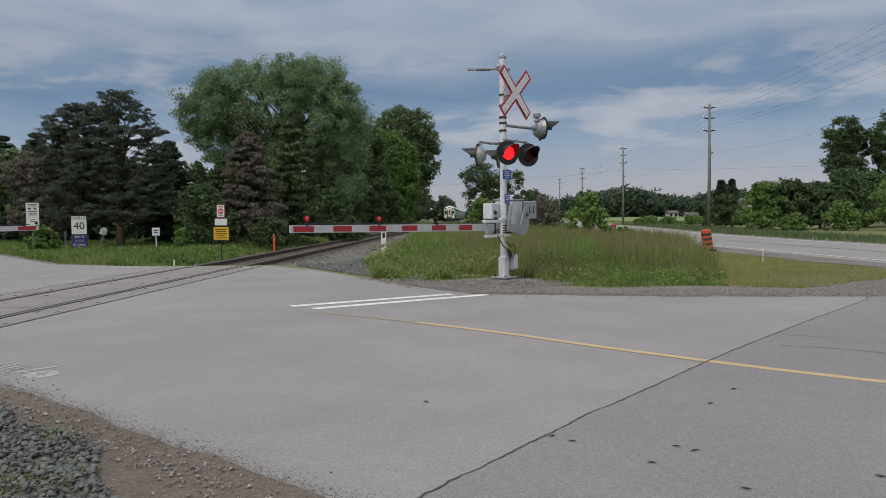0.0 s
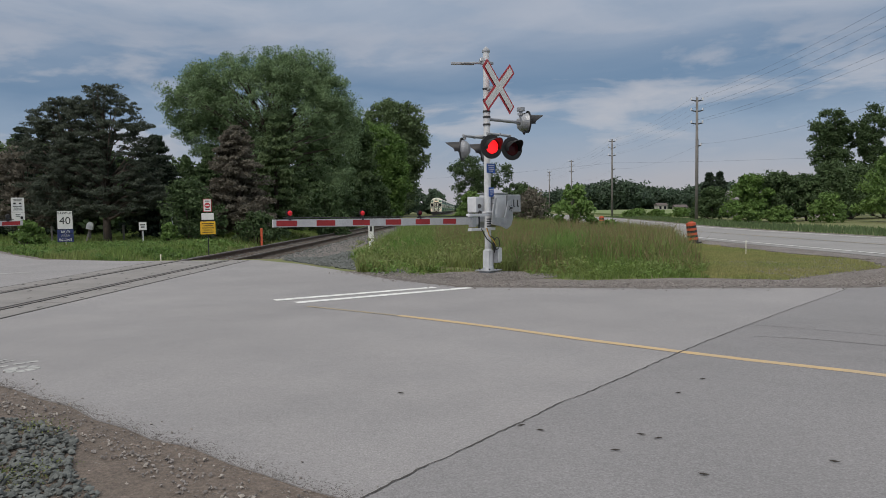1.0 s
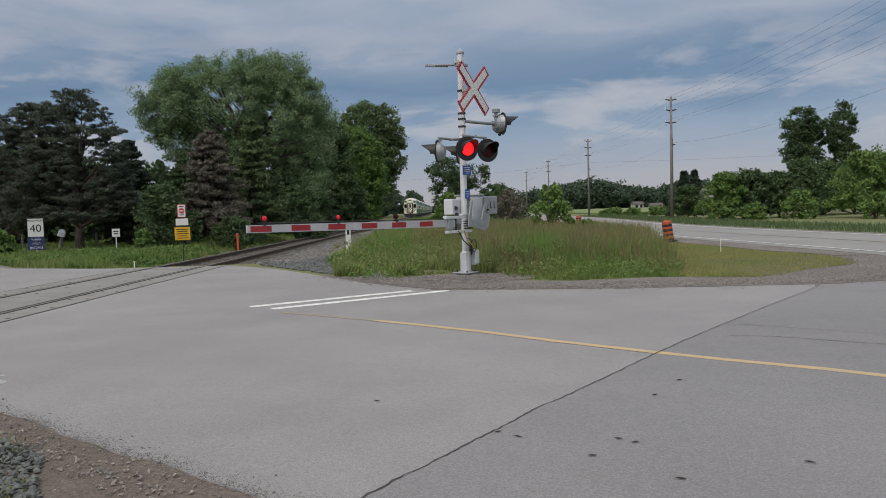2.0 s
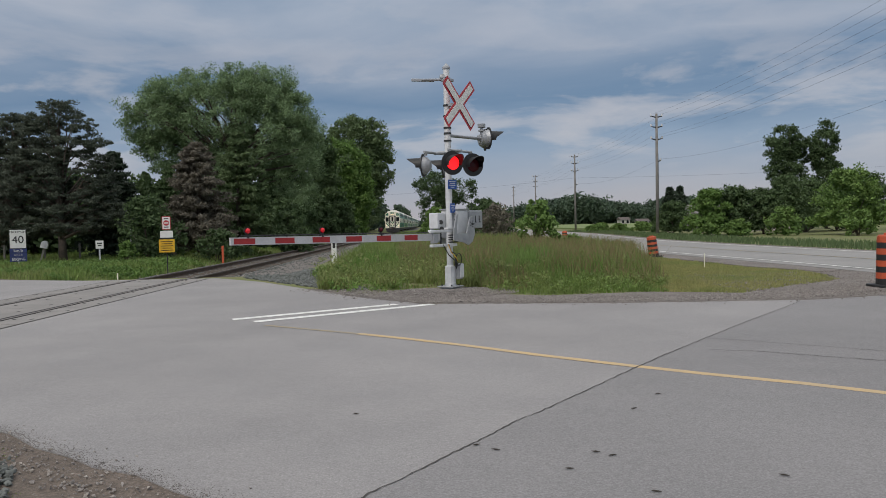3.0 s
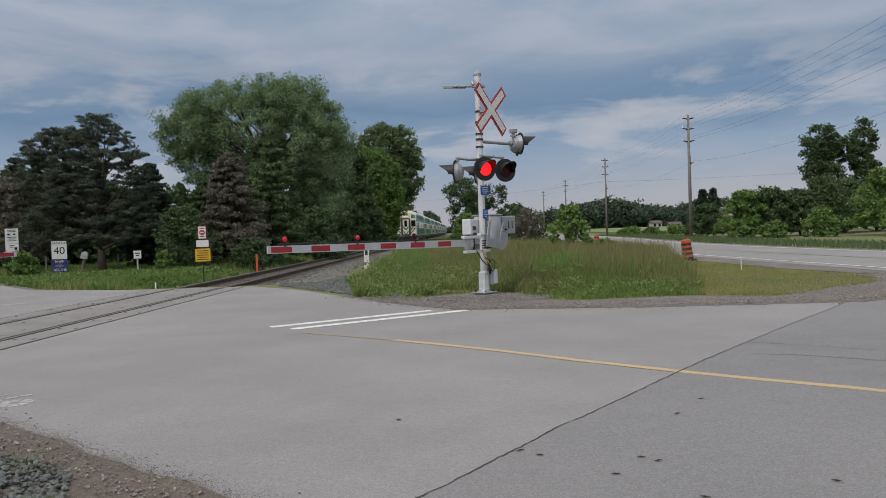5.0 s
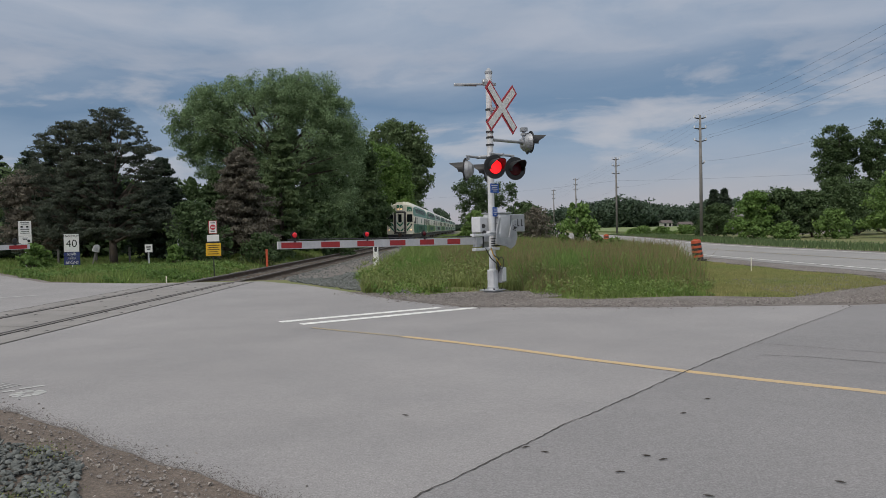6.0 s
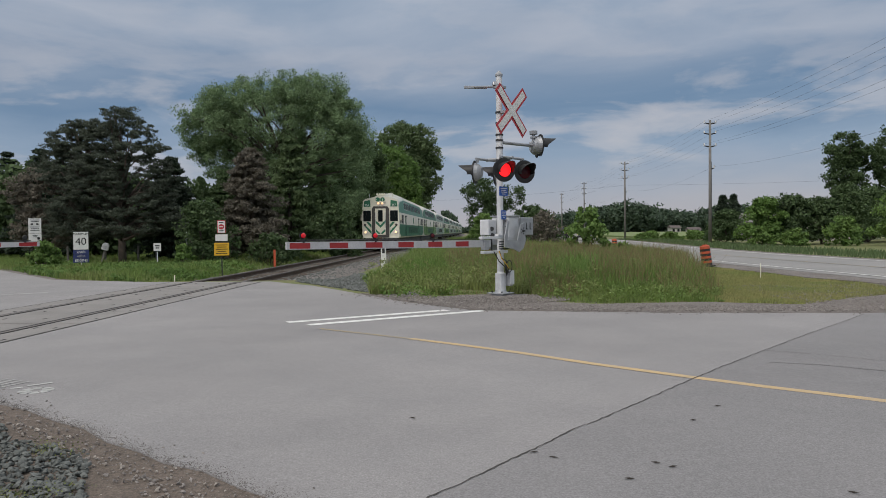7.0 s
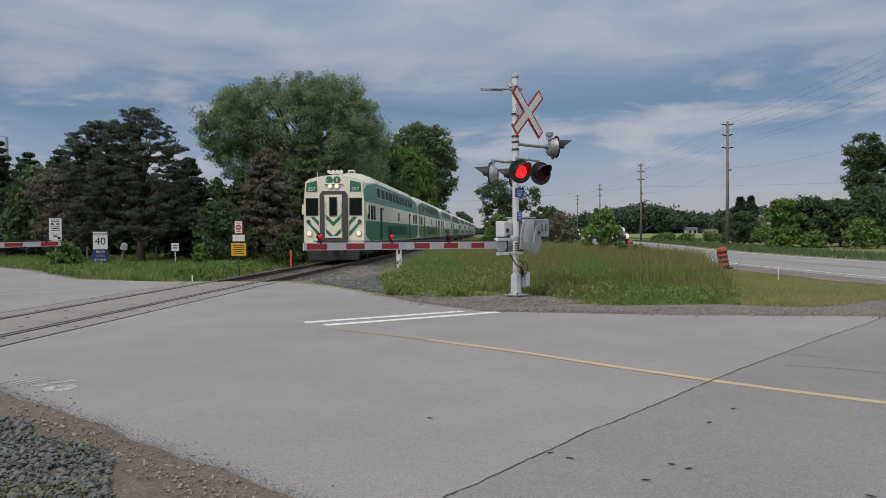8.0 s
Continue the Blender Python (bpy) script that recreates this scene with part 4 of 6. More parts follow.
def gate_arm(parent, length, z, lamps):
    """Striped arm along local -x with three small red lamps on top."""
    arm = part("gate_arm", plate([(-0.55, z - 0.075), (-length, z - 0.055 + 0.06), (-length, z + 0.065 + 0.06), (-0.55, z + 0.075)], 0.03, pose(0, -0.17, 0)), "arm_white", parent, "white and red striped barrier arm")
    x = length - 0.06
    while x > 1.3:
        w = 0.4
        f = (x - 0.55) / (length - 0.55)
        g = (x - w - 0.55) / (length - 0.55)
        part("stripe", plate([(-x, z - 0.05 + 0.07 * f), (-x + w, z - 0.053 + 0.07 * g), (-x + w, z + 0.055 + 0.05 * g), (-x, z + 0.048 + 0.062 * f)], 0.036, pose(0, -0.173, 0)), "arm_red", arm)
        x -= 0.8
    part("conduit", path_tube([(-length + 0.2, -0.15, z + 0.15), (-length * 0.5, -0.15, z + 0.12), (-0.8, -0.15, z + 0.1)], 0.008, 5), "dark_metal", arm)
    for lx in lamps:
        f = (lx - 0.55) / (length - 0.55)
        bm = tube((-lx, -0.15, z + 0.05 + 0.06 * f), (-lx, -0.15, z + 0.11 + 0.06 * f), 0.03, 0.03, 8)
        box((0.1, 0.05, 0.03), (-lx, -0.15, z + 0.085 + 0.06 * f), bm=bm)
        lo = part("arm_lamp", bm, "black", parent, "small red warning lamp on the arm")
        part("lens", ball((-lx, -0.165, z + 0.165 + 0.06 * f), 0.043, (1, 0.8, 1)), "red_dark" if lx < 3 else "red_lamp", lo)
        part("lamp_rim", tube((-lx, -0.145, z + 0.165 + 0.06 * f), (-lx, -0.12, z + 0.165 + 0.06 * f), 0.06, 0.05, 14), "black", lo)
    return arm


def signal(x, y, full=True, rz=SIG):
    """Mast with flashing lamps, crossbuck, gate mechanism and arm."""
    t = thing("crossing_signal", pose(x, y, 0, 0, 0, rz), "silver railway crossing signal with lowered gate and flashing lamps" if full else "railway crossing gate lowered across the far lane", "crossing signal")
    bm = box((0.3, 0.3, 0.05), (0, 0, 0.045), bev=0.01)
    box((0.48, 0.48, 0.04), (0, 0, -0.005), bev=0.01, bm=bm)
    box((0.42, 0.42, 0.025), (0, 0, 0.075), bev=0.006, bm=bm)
    tube((0, 0, 0.06), (0, 0, 0.14), 0.15, 0.12, 16, bm)
    part("base", bm, "silver", t)
    for a in range(4):
        part("bolt", tube((0.13 * (-1) ** (a // 2), 0.13 * (-1) ** a, 0.05), (0.13 * (-1) ** (a // 2), 0.13 * (-1) ** a, 0.12), 0.018, seg=6), "dark_metal", t)
    bm = tube((0, 0, 0.08), (0, 0, 0.5), 0.1, 0.095, 16)
    tube((0, 0, 0.5), (0, 0, 0.54), 0.095, 0.072, 16, bm)
    part("lower_mast", bm, "galv", t)
    part("mast", tube((0, 0, 0.5), (0, 0, 4.78), 0.072, 0.068, 18), "galv", t)
    bm = tube((0, 0, 4.76), (0, 0, 4.8), 0.085, 0.085, 16)
    tube((0, 0, 4.8), (0, 0, 4.88), 0.085, 0.012, 16, bm)
    part("cap", bm, "silver", t)
    for z in (4.55, 3.98, 3.75, 3.5, 3.38, 3.22, 2.95):
        part("clamp", tube((0, 0, z - 0.018), (0, 0, z + 0.018), 0.084, seg=16), "dark_metal", t)
    # crossbuck: two blades with red border and white face
    buck = part("crossbuck", box((0.1, 0.28, 0.06), (0, -0.18, 3.98)), "silver", t)
    for k, s in enumerate((1, -1)):
        mm = pose(0, -0.33 - 0.011 * k, 3.98, 0, 43 * s, 0)
        part("blade", plate([(-0.66, -0.125), (0.66, -0.125), (0.66, 0.125), (-0.66, 0.125)], 0.006, mm), "sign_red", buck, "red-bordered blade")
        part("blade_face", plate([(-0.61, -0.075), (0.61, -0.075), (0.61, 0.075), (-0.61, 0.075)], 0.003, mm @ pose(0, -0.005 - 0.012 * (1 - k), 0)), "sign_white", buck, "white blade face")
    # antenna-like bracket near the top
    bm = box((0.22, 0.2, 0.06), (0.0, -0.02, 4.52), bev=0.01)
    br = part("top_bracket", bm, "silver", t, "slim grey detector arm with a clamp")
    bm = tube((-0.05, 0.03, 4.53), (-0.42, 0.35, 4.52), 0.03, 0.022, 10)
    box((0.05, 0.5, 0.06), (-0.36, 0.36, 4.52), rz=50, bev=0.012, bm=bm)
    part("arm", bm, "silver", br)
    part("hinge", box((0.12, 0.16, 0.1), (-0.05, 0.04, 4.58), rz=50, ry=20, bev=0.02), "silver", br)
    # crossarms of the flashing lamps
    bm = tube((-0.42, -0.32, 2.98), (0.42, -0.32, 2.98), 0.028, seg=10)
    tube((0, 0, 2.98), (0, -0.36, 2.98), 0.035, seg=10, bm=bm)
    tube((0, 0, 2.98), (0, 0.36, 2.98), 0.035, seg=10, bm=bm)
    tube((-0.42, 0.32, 2.98), (0.42, 0.32, 2.98), 0.028, seg=10, bm=bm)
    for sx in (-0.37, 0.37):
        for sy in (-0.32, 0.32):
            tube((sx, sy, 2.99), (sx, sy, 2.9), 0.04, 0.03, 10, bm)
    part("lamp_crossarm", bm, "silver", t)
    discs = []
    for sx in (-0.37, 0.37):
        discs.append(flasher(t, pose(sx, -0.4, 2.7, 0, 0, -26), lit=True))
        flasher(t, pose(sx, 0.4, 2.7, 0, 0, 204))
    # side lamps on a longer arm
    part("side_arm", tube((0.05, 0, 3.34), (1.2, -0.04, 3.36), 0.035, seg=12), "silver", t)
    bm = box((0.16, 0.16, 0.14), (1.24, -0.04, 3.38), bev=0.02)
    tube((1.24, -0.04, 3.4), (1.24, -0.04, 3.66), 0.04, seg=10, bm=bm)
    tube((1.24, -0.04, 3.62), (1.24, -0.04, 3.7), 0.09, seg=12, bm=bm)
    tube((1.24, -0.04, 3.53), (1.24, -0.04, 3.57), 0.075, seg=12, bm=bm)
    part("side_lamp_head", bm, "silver", t)
    for k, (dx, dy) in enumerate(((0.2, 0.08), (-0.02, -0.16))):
        flasher(t, pose(1.28 + dx, -0.06 + dy, 3.36, 0, 0, 45 + 8 * k))
    # small blue notice plates with unreadable writing
    for z, w, h in ((2.28, 0.3, 0.2), (1.77, 0.17, 0.2)):
        pl = part("notice_plate", box((w, 0.006, h), (0.02, -0.085, z)), "sign_blue", t, "blue notice plate with white writing")
        for k in range(4):
            part("writing_bar", box((w * (0.75, 0.6, 0.7, 0.4)[k], 0.003, 0.014), (0.02, -0.09, z + h * (0.3 - 0.2 * k))), "sign_white", pl)
    # gate mechanism
    gm = part("gate_mechanism", box((0.42, 0.46, 0.62), (0.32, 0.1, 1.42), bev=0.04), "galv", t, "grey metal gate mechanism housing")
    part("cover", box((0.02, 0.28, 0.5), (0.085, 0.02, 1.44), bev=0.008), "silver", gm)
    for z, x0 in ((1.47, -0.13), (1.33, -0.11)):
        part("motor_cap", tube((x0 - 0.02, 0.12, z), (x0 - 0.1, 0.06, z), 0.055, 0.045, 14), "dark_metal", gm)
    part("pipe", path_tube([(0.1, -0.05, 1.65), (0.11, -0.1, 1.5), (0.06, -0.1, 1.3), (0.05, -0.08, 1.18)], 0.02, 8), "silver", gm)
    part("pipe_cap", ball((0.17, -0.08, 1.58), 0.05), "silver", gm)
    part("lid", box((0.46, 0.5, 0.03), (0.32, 0.1, 1.745), bev=0.01), "silver", gm)
    part("back_box", box((0.3, 0.24, 0.34), (-0.16, 0.2, 1.5), bev=0.02), "galv", gm, "grey box behind the mast")
    for bz in (1.2, 1.32, 1.52, 1.64):
        part("bolt", tube((0.075, -0.1, bz), (0.06, -0.1, bz), 0.014, seg=6), "dark_metal", gm)
    # curved counterweight plates on both sides
    for sy in (-0.28, 0.36):
        pts = [(-0.28, 1.08), (-0.26, 1.3), (-0.17, 1.6), (-0.1, 1.64), (-0.16, 1.38), (-0.16, 1.22), (0.2, 1.22), (0.32, 1.56), (0.46, 1.6), (0.5, 1.2), (0.42, 1.04), (0.26, 0.96), (0.1, 1.02)]
        part("side_plate", plate(pts, 0.025, pose(0.06, sy, 0)), "silver", t, "curved grey counterweight plate")
        hub = part("hub", tube((0.46, sy - 0.02, 1.42), (0.46, sy + 0.045, 1.42), 0.03, seg=12), "dark_metal", t)
        for k in range(5):
            a = k * 1.256
            part("hole", tube((0.46 + 0.065 * math.cos(a), sy - 0.006, 1.42 + 0.065 * math.sin(a)), (0.46 + 0.065 * math.cos(a), sy + 0.03, 1.42 + 0.065 * math.sin(a)), 0.014, seg=8), "black", hub)
    cw = part("counterweight", box((0.42, 0.2, 0.4), (0.86, -0.02, 1.52), rz=-8, bev=0.02), "silver", t, "silver counterweight block with two slots")
    for k in (-0.06, 0.06):
        part("slot", box((0.02, 0.01, 0.15), (0.88 + k, -0.125 - k * 0.14, 1.53), rz=-8), "black", cw)
        part("slot_foot", box((0.05, 0.01, 0.02), (0.895 + k, -0.127 - k * 0.14, 1.46), rz=-8), "black", cw)
    part("rod", tube((0.74, 0.02, 1.6), (0.74, 0.02, 1.92), 0.006, seg=6), "dark_metal", t)
    part("rod", tube((0.86, 0.02, 1.6), (0.86, 0.02, 1.96), 0.006, seg=6), "dark_metal", t)
    part("weight_arm", box((0.5, 0.08, 0.1), (0.55, 0.05, 1.45), bev=0.01), "silver", t)
    # arm hinge rails
    for z, w in ((1.28, 0.95), (0.98, 0.85)):
        part("hinge_rail", box((w, 0.09, 0.06), (-0.42, -0.16, z), bev=0.01), "galv", t, "pale steel hinge rail")
    for k in range(4):
        part("spring_plate", box((0.26, 0.06, 0.025), (-0.1, -0.17, 1.04 + 0.05 * k), bev=0.004), "dark_metal", t)
    part("hinge_box", box((0.14, 0.1, 0.2), (-0.74, -0.16, 1.13), bev=0.01), "silver", t)
    part("hinge_pin", tube((-0.52, -0.16, 0.96), (-0.52, -0.16, 1.32), 0.02, seg=10), "dark_metal", t)
    part("hinge_plate", box((0.3, 0.1, 0.035), (-0.2, -0.17, 1.335), bev=0.006), "galv", t)
    # cables
    for pts in ([(-0.5, -0.2, 1.0), (-0.36, -0.24, 0.78), (-0.05, -0.2, 0.62), (0.02, -0.14, 0.5)], [(-0.3, -0.2, 1.0), (-0.22, -0.2, 0.84), (0.0, -0.16, 0.78), (0.05, -0.14, 0.5)], [(0.02, -0.13, 0.72), (-0.05, -0.17, 0.6), (0.02, -0.15, 0.46), (0.09, -0.15, 0.6), (0.02, -0.13, 0.72)]):
        part("cable", path_tube(pts, 0.012, 6), "black", t)
    part("cable", path_tube([(0.05 + 0.1 * math.cos(a), -0.2, 0.66 + 0.13 * math.sin(a)) for a in (k * 0.45 for k in range(15))], 0.01, 6), "black", t, "coil of black cable")
    part("cable", path_tube([(-0.34, -0.22, 1.0), (-0.3, -0.26, 0.84), (-0.12, -0.26, 0.7), (0.0, -0.22, 0.62)], 0.008, 6), "sign_yellow", t, "thin yellow cable")
    part("conduit_box", box((0.14, 0.12, 0.34), (0.16, -0.12, 0.4), bev=0.015), "silver", t, "small grey junction box on the mast foot")
    part("foot_box", box((0.17, 0.17, 0.4), (0, 0, 0.31), bev=0.012), "galv", t, "square steel sleeve round the mast foot")
    part("box_lid", box((0.13, 0.02, 0.3), (0.17, -0.19, 0.41), bev=0.006), "galv", t)
    gate_arm(t, 5.75, 1.16, (5.42, 3.85, 2.35))
    return t, discs


signal_a, discs_a = signal(1.28, 15.5)
signal_b, discs_b = signal(-13.65, 13.3, False, SIG + 180)


# ---- signs and posts ----
def sign(name, x, y, rz, label, post_h, post_m="galv", post_r=0.03, post_z=0.0):
    t = thing(name, pose(x, y, ground_z(x, y) + post_z, 0, 0, rz), label, "sign")
    part("post", box((post_r * 1.6, post_r, post_h + 0.1), (0, 0.03, post_h / 2 - 0.05), bev=0.004), post_m, t)
    return t


def panel(t, w, h, z, m, label="", border=None):
    p = part("panel", box((w, 0.012, h), (0, 0, z), bev=0.004), border or m, t, label)
    if border:
        part("face", box((w - 0.04, 0.006, h - 0.04), (0, -0.008, z)), m, p)
    return p


def words(p, body, size, z, m, x=0.0):
    o = text_mesh(body, size, m, p)
    o.matrix_basis = pose(x, -0.012, z, 90)
    return o


def bars(p, rows, w, h, m="black"):
    for z, f in rows:
        part("writing_bar", box((w * f, 0.004, h), (0, -0.012, z)), m, p)


s40 = sign("speed_sign", -15.6, 31.0, 28, "white forty km/h speed limit sign with navy area tabs", 1.0)
p = panel(s40, 0.62, 0.8, 1.24, "sign_white", "white speed limit panel", "black")
words(p, "MAXIMUM", 0.13, 1.53, "black")
words(p, "40", 0.44, 1.2, "black")
p = panel(s40, 0.62, 0.17, 0.75, "sign_navy", "navy tab")
words(p, "km/h", 0.17, 0.755, "sign_white")
p = panel(s40, 0.62, 0.17, 0.57, "sign_navy", "navy tab")
words(p, "AREA", 0.14, 0.57, "worn_paint")
p = panel(s40, 0.62, 0.18, 0.39, "sign_navy", "navy tab")
words(p, "BEGINS", 0.15, 0.39, "sign_white")
ss = sign("notice_sign", -18.7, 33.0, 30, "tall white notice sign with small dark pictures", 1.3)
p = panel(ss, 0.52, 0.68, 1.93, "sign_white", "white notice panel")
bars(p, [(2.2, 0.7), (2.13, 0.6), (1.88, 0.7), (1.8, 0.6), (1.72, 0.7)], 0.52, 0.025)
for k in (-0.12, 0.1):
    part("pictogram", box((0.1, 0.004, 0.07), (k, -0.012, 2.01), bev=0.015), "black", p)
p = panel(ss, 0.52, 0.36, 1.4, "sign_white", "white notice panel")
bars(p, [(1.5, 0.5), (1.43, 0.4)], 0.4, 0.025)
part("pictogram", box((0.1, 0.004, 0.12), (0.14, -0.012, 1.36), bev=0.02), "black", p)
ts = sign("warning_sign", -8.3, 27.0, 16,  "stack of railway warning plates in red, white and yellow", 2.0, "dark_metal", 0.025)
p = panel(ts, 0.3, 0.48, 2.14, "sign_white", "white plate with a red prohibition disc", "sign_red")
part("prohibition_disc", tube((0, -0.012, 2.14), (0, -0.018, 2.14), 0.1, seg=20), "sign_red", p)
part("disc_bar", box((0.14, 0.004, 0.04), (0, -0.02, 2.14)), "sign_white", p)
bars(p, [(2.3, 0.8), (1.99, 0.8)], 0.2, 0.03)
p = panel(ts, 0.44, 0.25, 1.73, "sign_white", "plain white plate")
p = panel(ts, 0.54, 0.48, 1.3, "sign_yellow", "yellow plate with black writing")
bars(p, [(1.46, 0.85), (1.38, 0.7), (1.3, 0.85), (1.22, 0.6), (1.14, 0.8)], 0.5, 0.022)
part("dark_strip", box((0.5, 0.006, 0.07), (0, 0.0, 1.56)), "black", ts)
sm = sign("small_sign", -13.1, 33.0, 22, "small white square sign on a short post", 0.9, "galv", 0.03)
p = panel(sm, 0.36, 0.4, 0.9, "sign_white", "small white plate", "black")
bars(p, [(0.96, 0.8), (0.86, 0.6)], 0.25, 0.05)


def post(name, x, y, h, r, m, label, cat="post", tilt=0.0):
    t = thing(name, pose(x, y, ground_z(x, y) - 0.05, 0, tilt, 0), label, cat)
    part("post", box((r * 2, r * 1.2, h), (0, 0, h / 2), bev=r * 0.2), m, t)
    return t


post("marker_post", -7.95, 34.0, 1.15, 0.05, "orange", "faded orange marker post beside the track")
wp = post("mile_post", -2.3, 28.0, 1.0, 0.1, "sign_white", "white painted marker post beside the track")
part("cap", box((0.22, 0.14, 0.04), (0, 0, 1.0), bev=0.01), "sign_white", wp)
part("mark", box((0.1, 0.008, 0.2), (0, -0.064, 0.8)), "dark_metal", wp)
post("survey_stake", 9.24, 20.8, 0.5, 0.011, "cream", "thin wooden stake with an orange top in mown grass")
post("white_stake", -13.6, 38.2, 1.7, 0.04, "galv", "thin pale post in the bushes")
post("white_stake", -9.2, 24.6, 0.4, 0.02, "cream", "short pale marker stake in verge grass")
for i, (x, y) in enumerate([(-17.6, 37.5), (-16.9, 37.6), (-18.8, 37.6), (-16.0, 37.8), (-15.3, 38.4), (-19.6, 37.6)]):
    post("fence_post", x, y, 0.95, 0.05, "wood_pole", "weathered wooden fence post under the pines", tilt=random.uniform(-4, 4))
mb = thing("mailbox", pose(-16.75, 35.2, ground_z(-16.75, 35.2), 0, 14, 20), "leaning grey mailbox on a post", "mailbox")
part("post", box((0.07, 0.07, 0.8), (0, 0, 0.38)), "wood_pole", mb)
bm = box((0.3, 0.5, 0.22), (0, 0, 0.88), bev=0.02)
tube((0, -0.25, 0.98), (0, 0.25, 0.98), 0.15, seg=16, bm=bm)
part("box", bm, "galv", mb)


def barrel(x, y, h, r, label, tilt=0.0):
    """Traffic barrel: stacked orange and black bands on a rubber foot."""
    t = thing("traffic_barrel", pose(x, y, ground_z(x, y) + 0.03, 0, tilt, 0), label, "traffic barrel")
    part("foot", box((r * 2.5, r * 2.5, 0.06), (0, 0, 0.03), bev=0.02), "black", t)
    n = 8
    for k in range(n):
        z0, z1 = 0.06 + (h - 0.06) * k / n, 0.06 + (h - 0.06) * (k + 1) / n
        a, b = r * (1 - 0.1 * k / n), r * (1 - 0.1 * (k + 1) / n)
        part("band", tube((0, 0, z0), (0, 0, z1), a, b, 24), "black" if k % 2 == 0 else "orange", t)
    part("top_rim", tube((0, 0, h), (0, 0, h + 0.03), r * 0.86, r * 0.8, 24), "orange", t)
    part("handle", box((r * 0.9, 0.04, 0.06), (0, 0, h + 0.04), bev=0.01), "orange", t)
    return t


barrel(10.05, 27.3, 0.78, 0.2, "orange and black striped traffic barrel, slightly leaning", -7)
barrel(9.95, 13.7, 1.02, 0.24, "orange and black striped traffic barrel on gravel")
barrel(12.1, 51.0, 0.75, 0.2, "orange traffic barrel half hidden by grass")


# ---- utility poles and wires ----
POLES = [(20.7, -17), (23.3, 27), (25.85, 70), (28.1, 112), (30.9, 159), (33.5, 205)]
LEVELS = [(11.75, 0.5), (10.75, 0.5), (9.55, 0.5), (7.4, 0.35)]
pole0 = None
for x, y in POLES:
    if pole0 is None:
        pole0 = thing("utility_pole", pose(x, y, -0.1), "weathered wooden utility pole with side insulators", "utility pole", "poles along the highway")
        part("pole", tube((0, 0, -0.2), (0, 0, 12.0), 0.17, 0.11, 12), "wood_pole", pole0, smooth=True)
        for z, w in LEVELS:
            for s in ((-1, 1) if z > 8 else (1,)):
                part("bracket", tube((0, 0, z - 0.12), (s * w * 1.15, 0, z), 0.07, 0.05, 8), "dark_metal", pole0)
                part("insulator", tube((s * w * 1.1, 0, z), (s * w * 1.1, 0, z + 0.24), 0.08, 0.06, 10), "galv", pole0)
        part("ground_wire", tube((0.13, -0.1, 0.2), (0.12, -0.08, 8.0), 0.012, seg=5), "dark_metal", pole0)
    else:
        copy_thing(pole0, pose(x, y, -0.1))


def cable(a, b, sag, label, r=0.0055, name="overhead_wire"):
    a, b = Vector(a), Vector(b)
    pts = [a.lerp(b, i / 12) - Vector((0, 0, sag * 4 * (i / 12) * (1 - i / 12))) for i in range(13)]
    return tagged(mesh_ob(name, path_tube(pts, r, 5), "wire"), label, "wire")


for (x0, y0), (x1, y1) in zip(POLES, POLES[1:]):
    for z, w in LEVELS[:3]:
        for s in (-1, 1):
            cable((x0 + s * w, y0, z + 0.08), (x1 + s * w, y1, z + 0.08), 0.55, "thin dark overhead wire between utility poles")
    cable((x0 + 0.35, y0, 7.45), (x1 + 0.35, y1, 7.45), 0.8, "thin dark telephone cable between utility poles")
cable((-30, 190, 9.5), (28.1, 112, 8.3), 1.0, "thin dark wire crossing over the railway", 0.008)
cable((28.1, 112, 8.3), (95, 70, 9.2), 1.0, "thin dark wire crossing over the highway", 0.008)
lp = thing("utility_pole", pose(-37.9, 60, -0.1), "grey wooden utility pole at the woodland edge", "utility pole")
part("pole", tube((0, 0, -0.2), (0, 0, 9.8), 0.16, 0.11, 12), "wood_pole", lp, smooth=True)
part("insulator", tube((0, 0, 9.8), (0, 0, 10.0), 0.05, 0.03, 8), "galv", lp)
cable((-37.9, 60, 9.8), (-95, 70, 9.5), 0.8, "thin dark wire over the woods", 0.012)
for x, y in ((70, 280), (92, 240)):
    t = thing("utility_pole", pose(x, y, 0.1), "thin distant utility pole in the field", "utility pole")
    part("pole", tube((0, 0, -0.2), (0, 0, 5.0), 0.2, 0.14, 8), "wood_pole", t)


# ---- train ----
CAR_L = 25.9


def section(f):
    """Half cross-section of a bilevel coach; f runs from 0 at the low end to 1 at full height."""
    return [(1.4, 0.93), (1.49, 1.02), (1.49, 2.95), (1.4 - 0.022 * f, 3.92 + 0.23 * f), (1.22 - 0.1 * f, 4.08 + 0.36 * f), (0.6, 4.22 + 0.42 * f), (0, 4.28 + 0.44 * f)]


def coach_body(cab):
    bm = bmesh.new()
    rings = []
    for y, f in ((0.0, 0.0), (1.6, 0.12), (4.2, 1.0), (CAR_L - 4.2, 1.0), (CAR_L - 1.6, 0.12), (CAR_L - 0.25, 0.0)):
        half = section(f)
        prof = half + [(-x, z) for x, z in half[-2::-1]]
        rings.append([bm.verts.new((x, y, z)) for x, z in prof])
    n = len(rings[0])
    for p, q in zip(rings, rings[1:]):
        for i in range(n):
            j = (i + 1) % n
            bm.faces.new((p[i], p[j], q[j], q[i]))
    bm.faces.new(rings[0]), bm.faces.new(rings[-1][::-1])
    bmesh.ops.recalc_face_normals(bm, faces=bm.faces)
    return bm


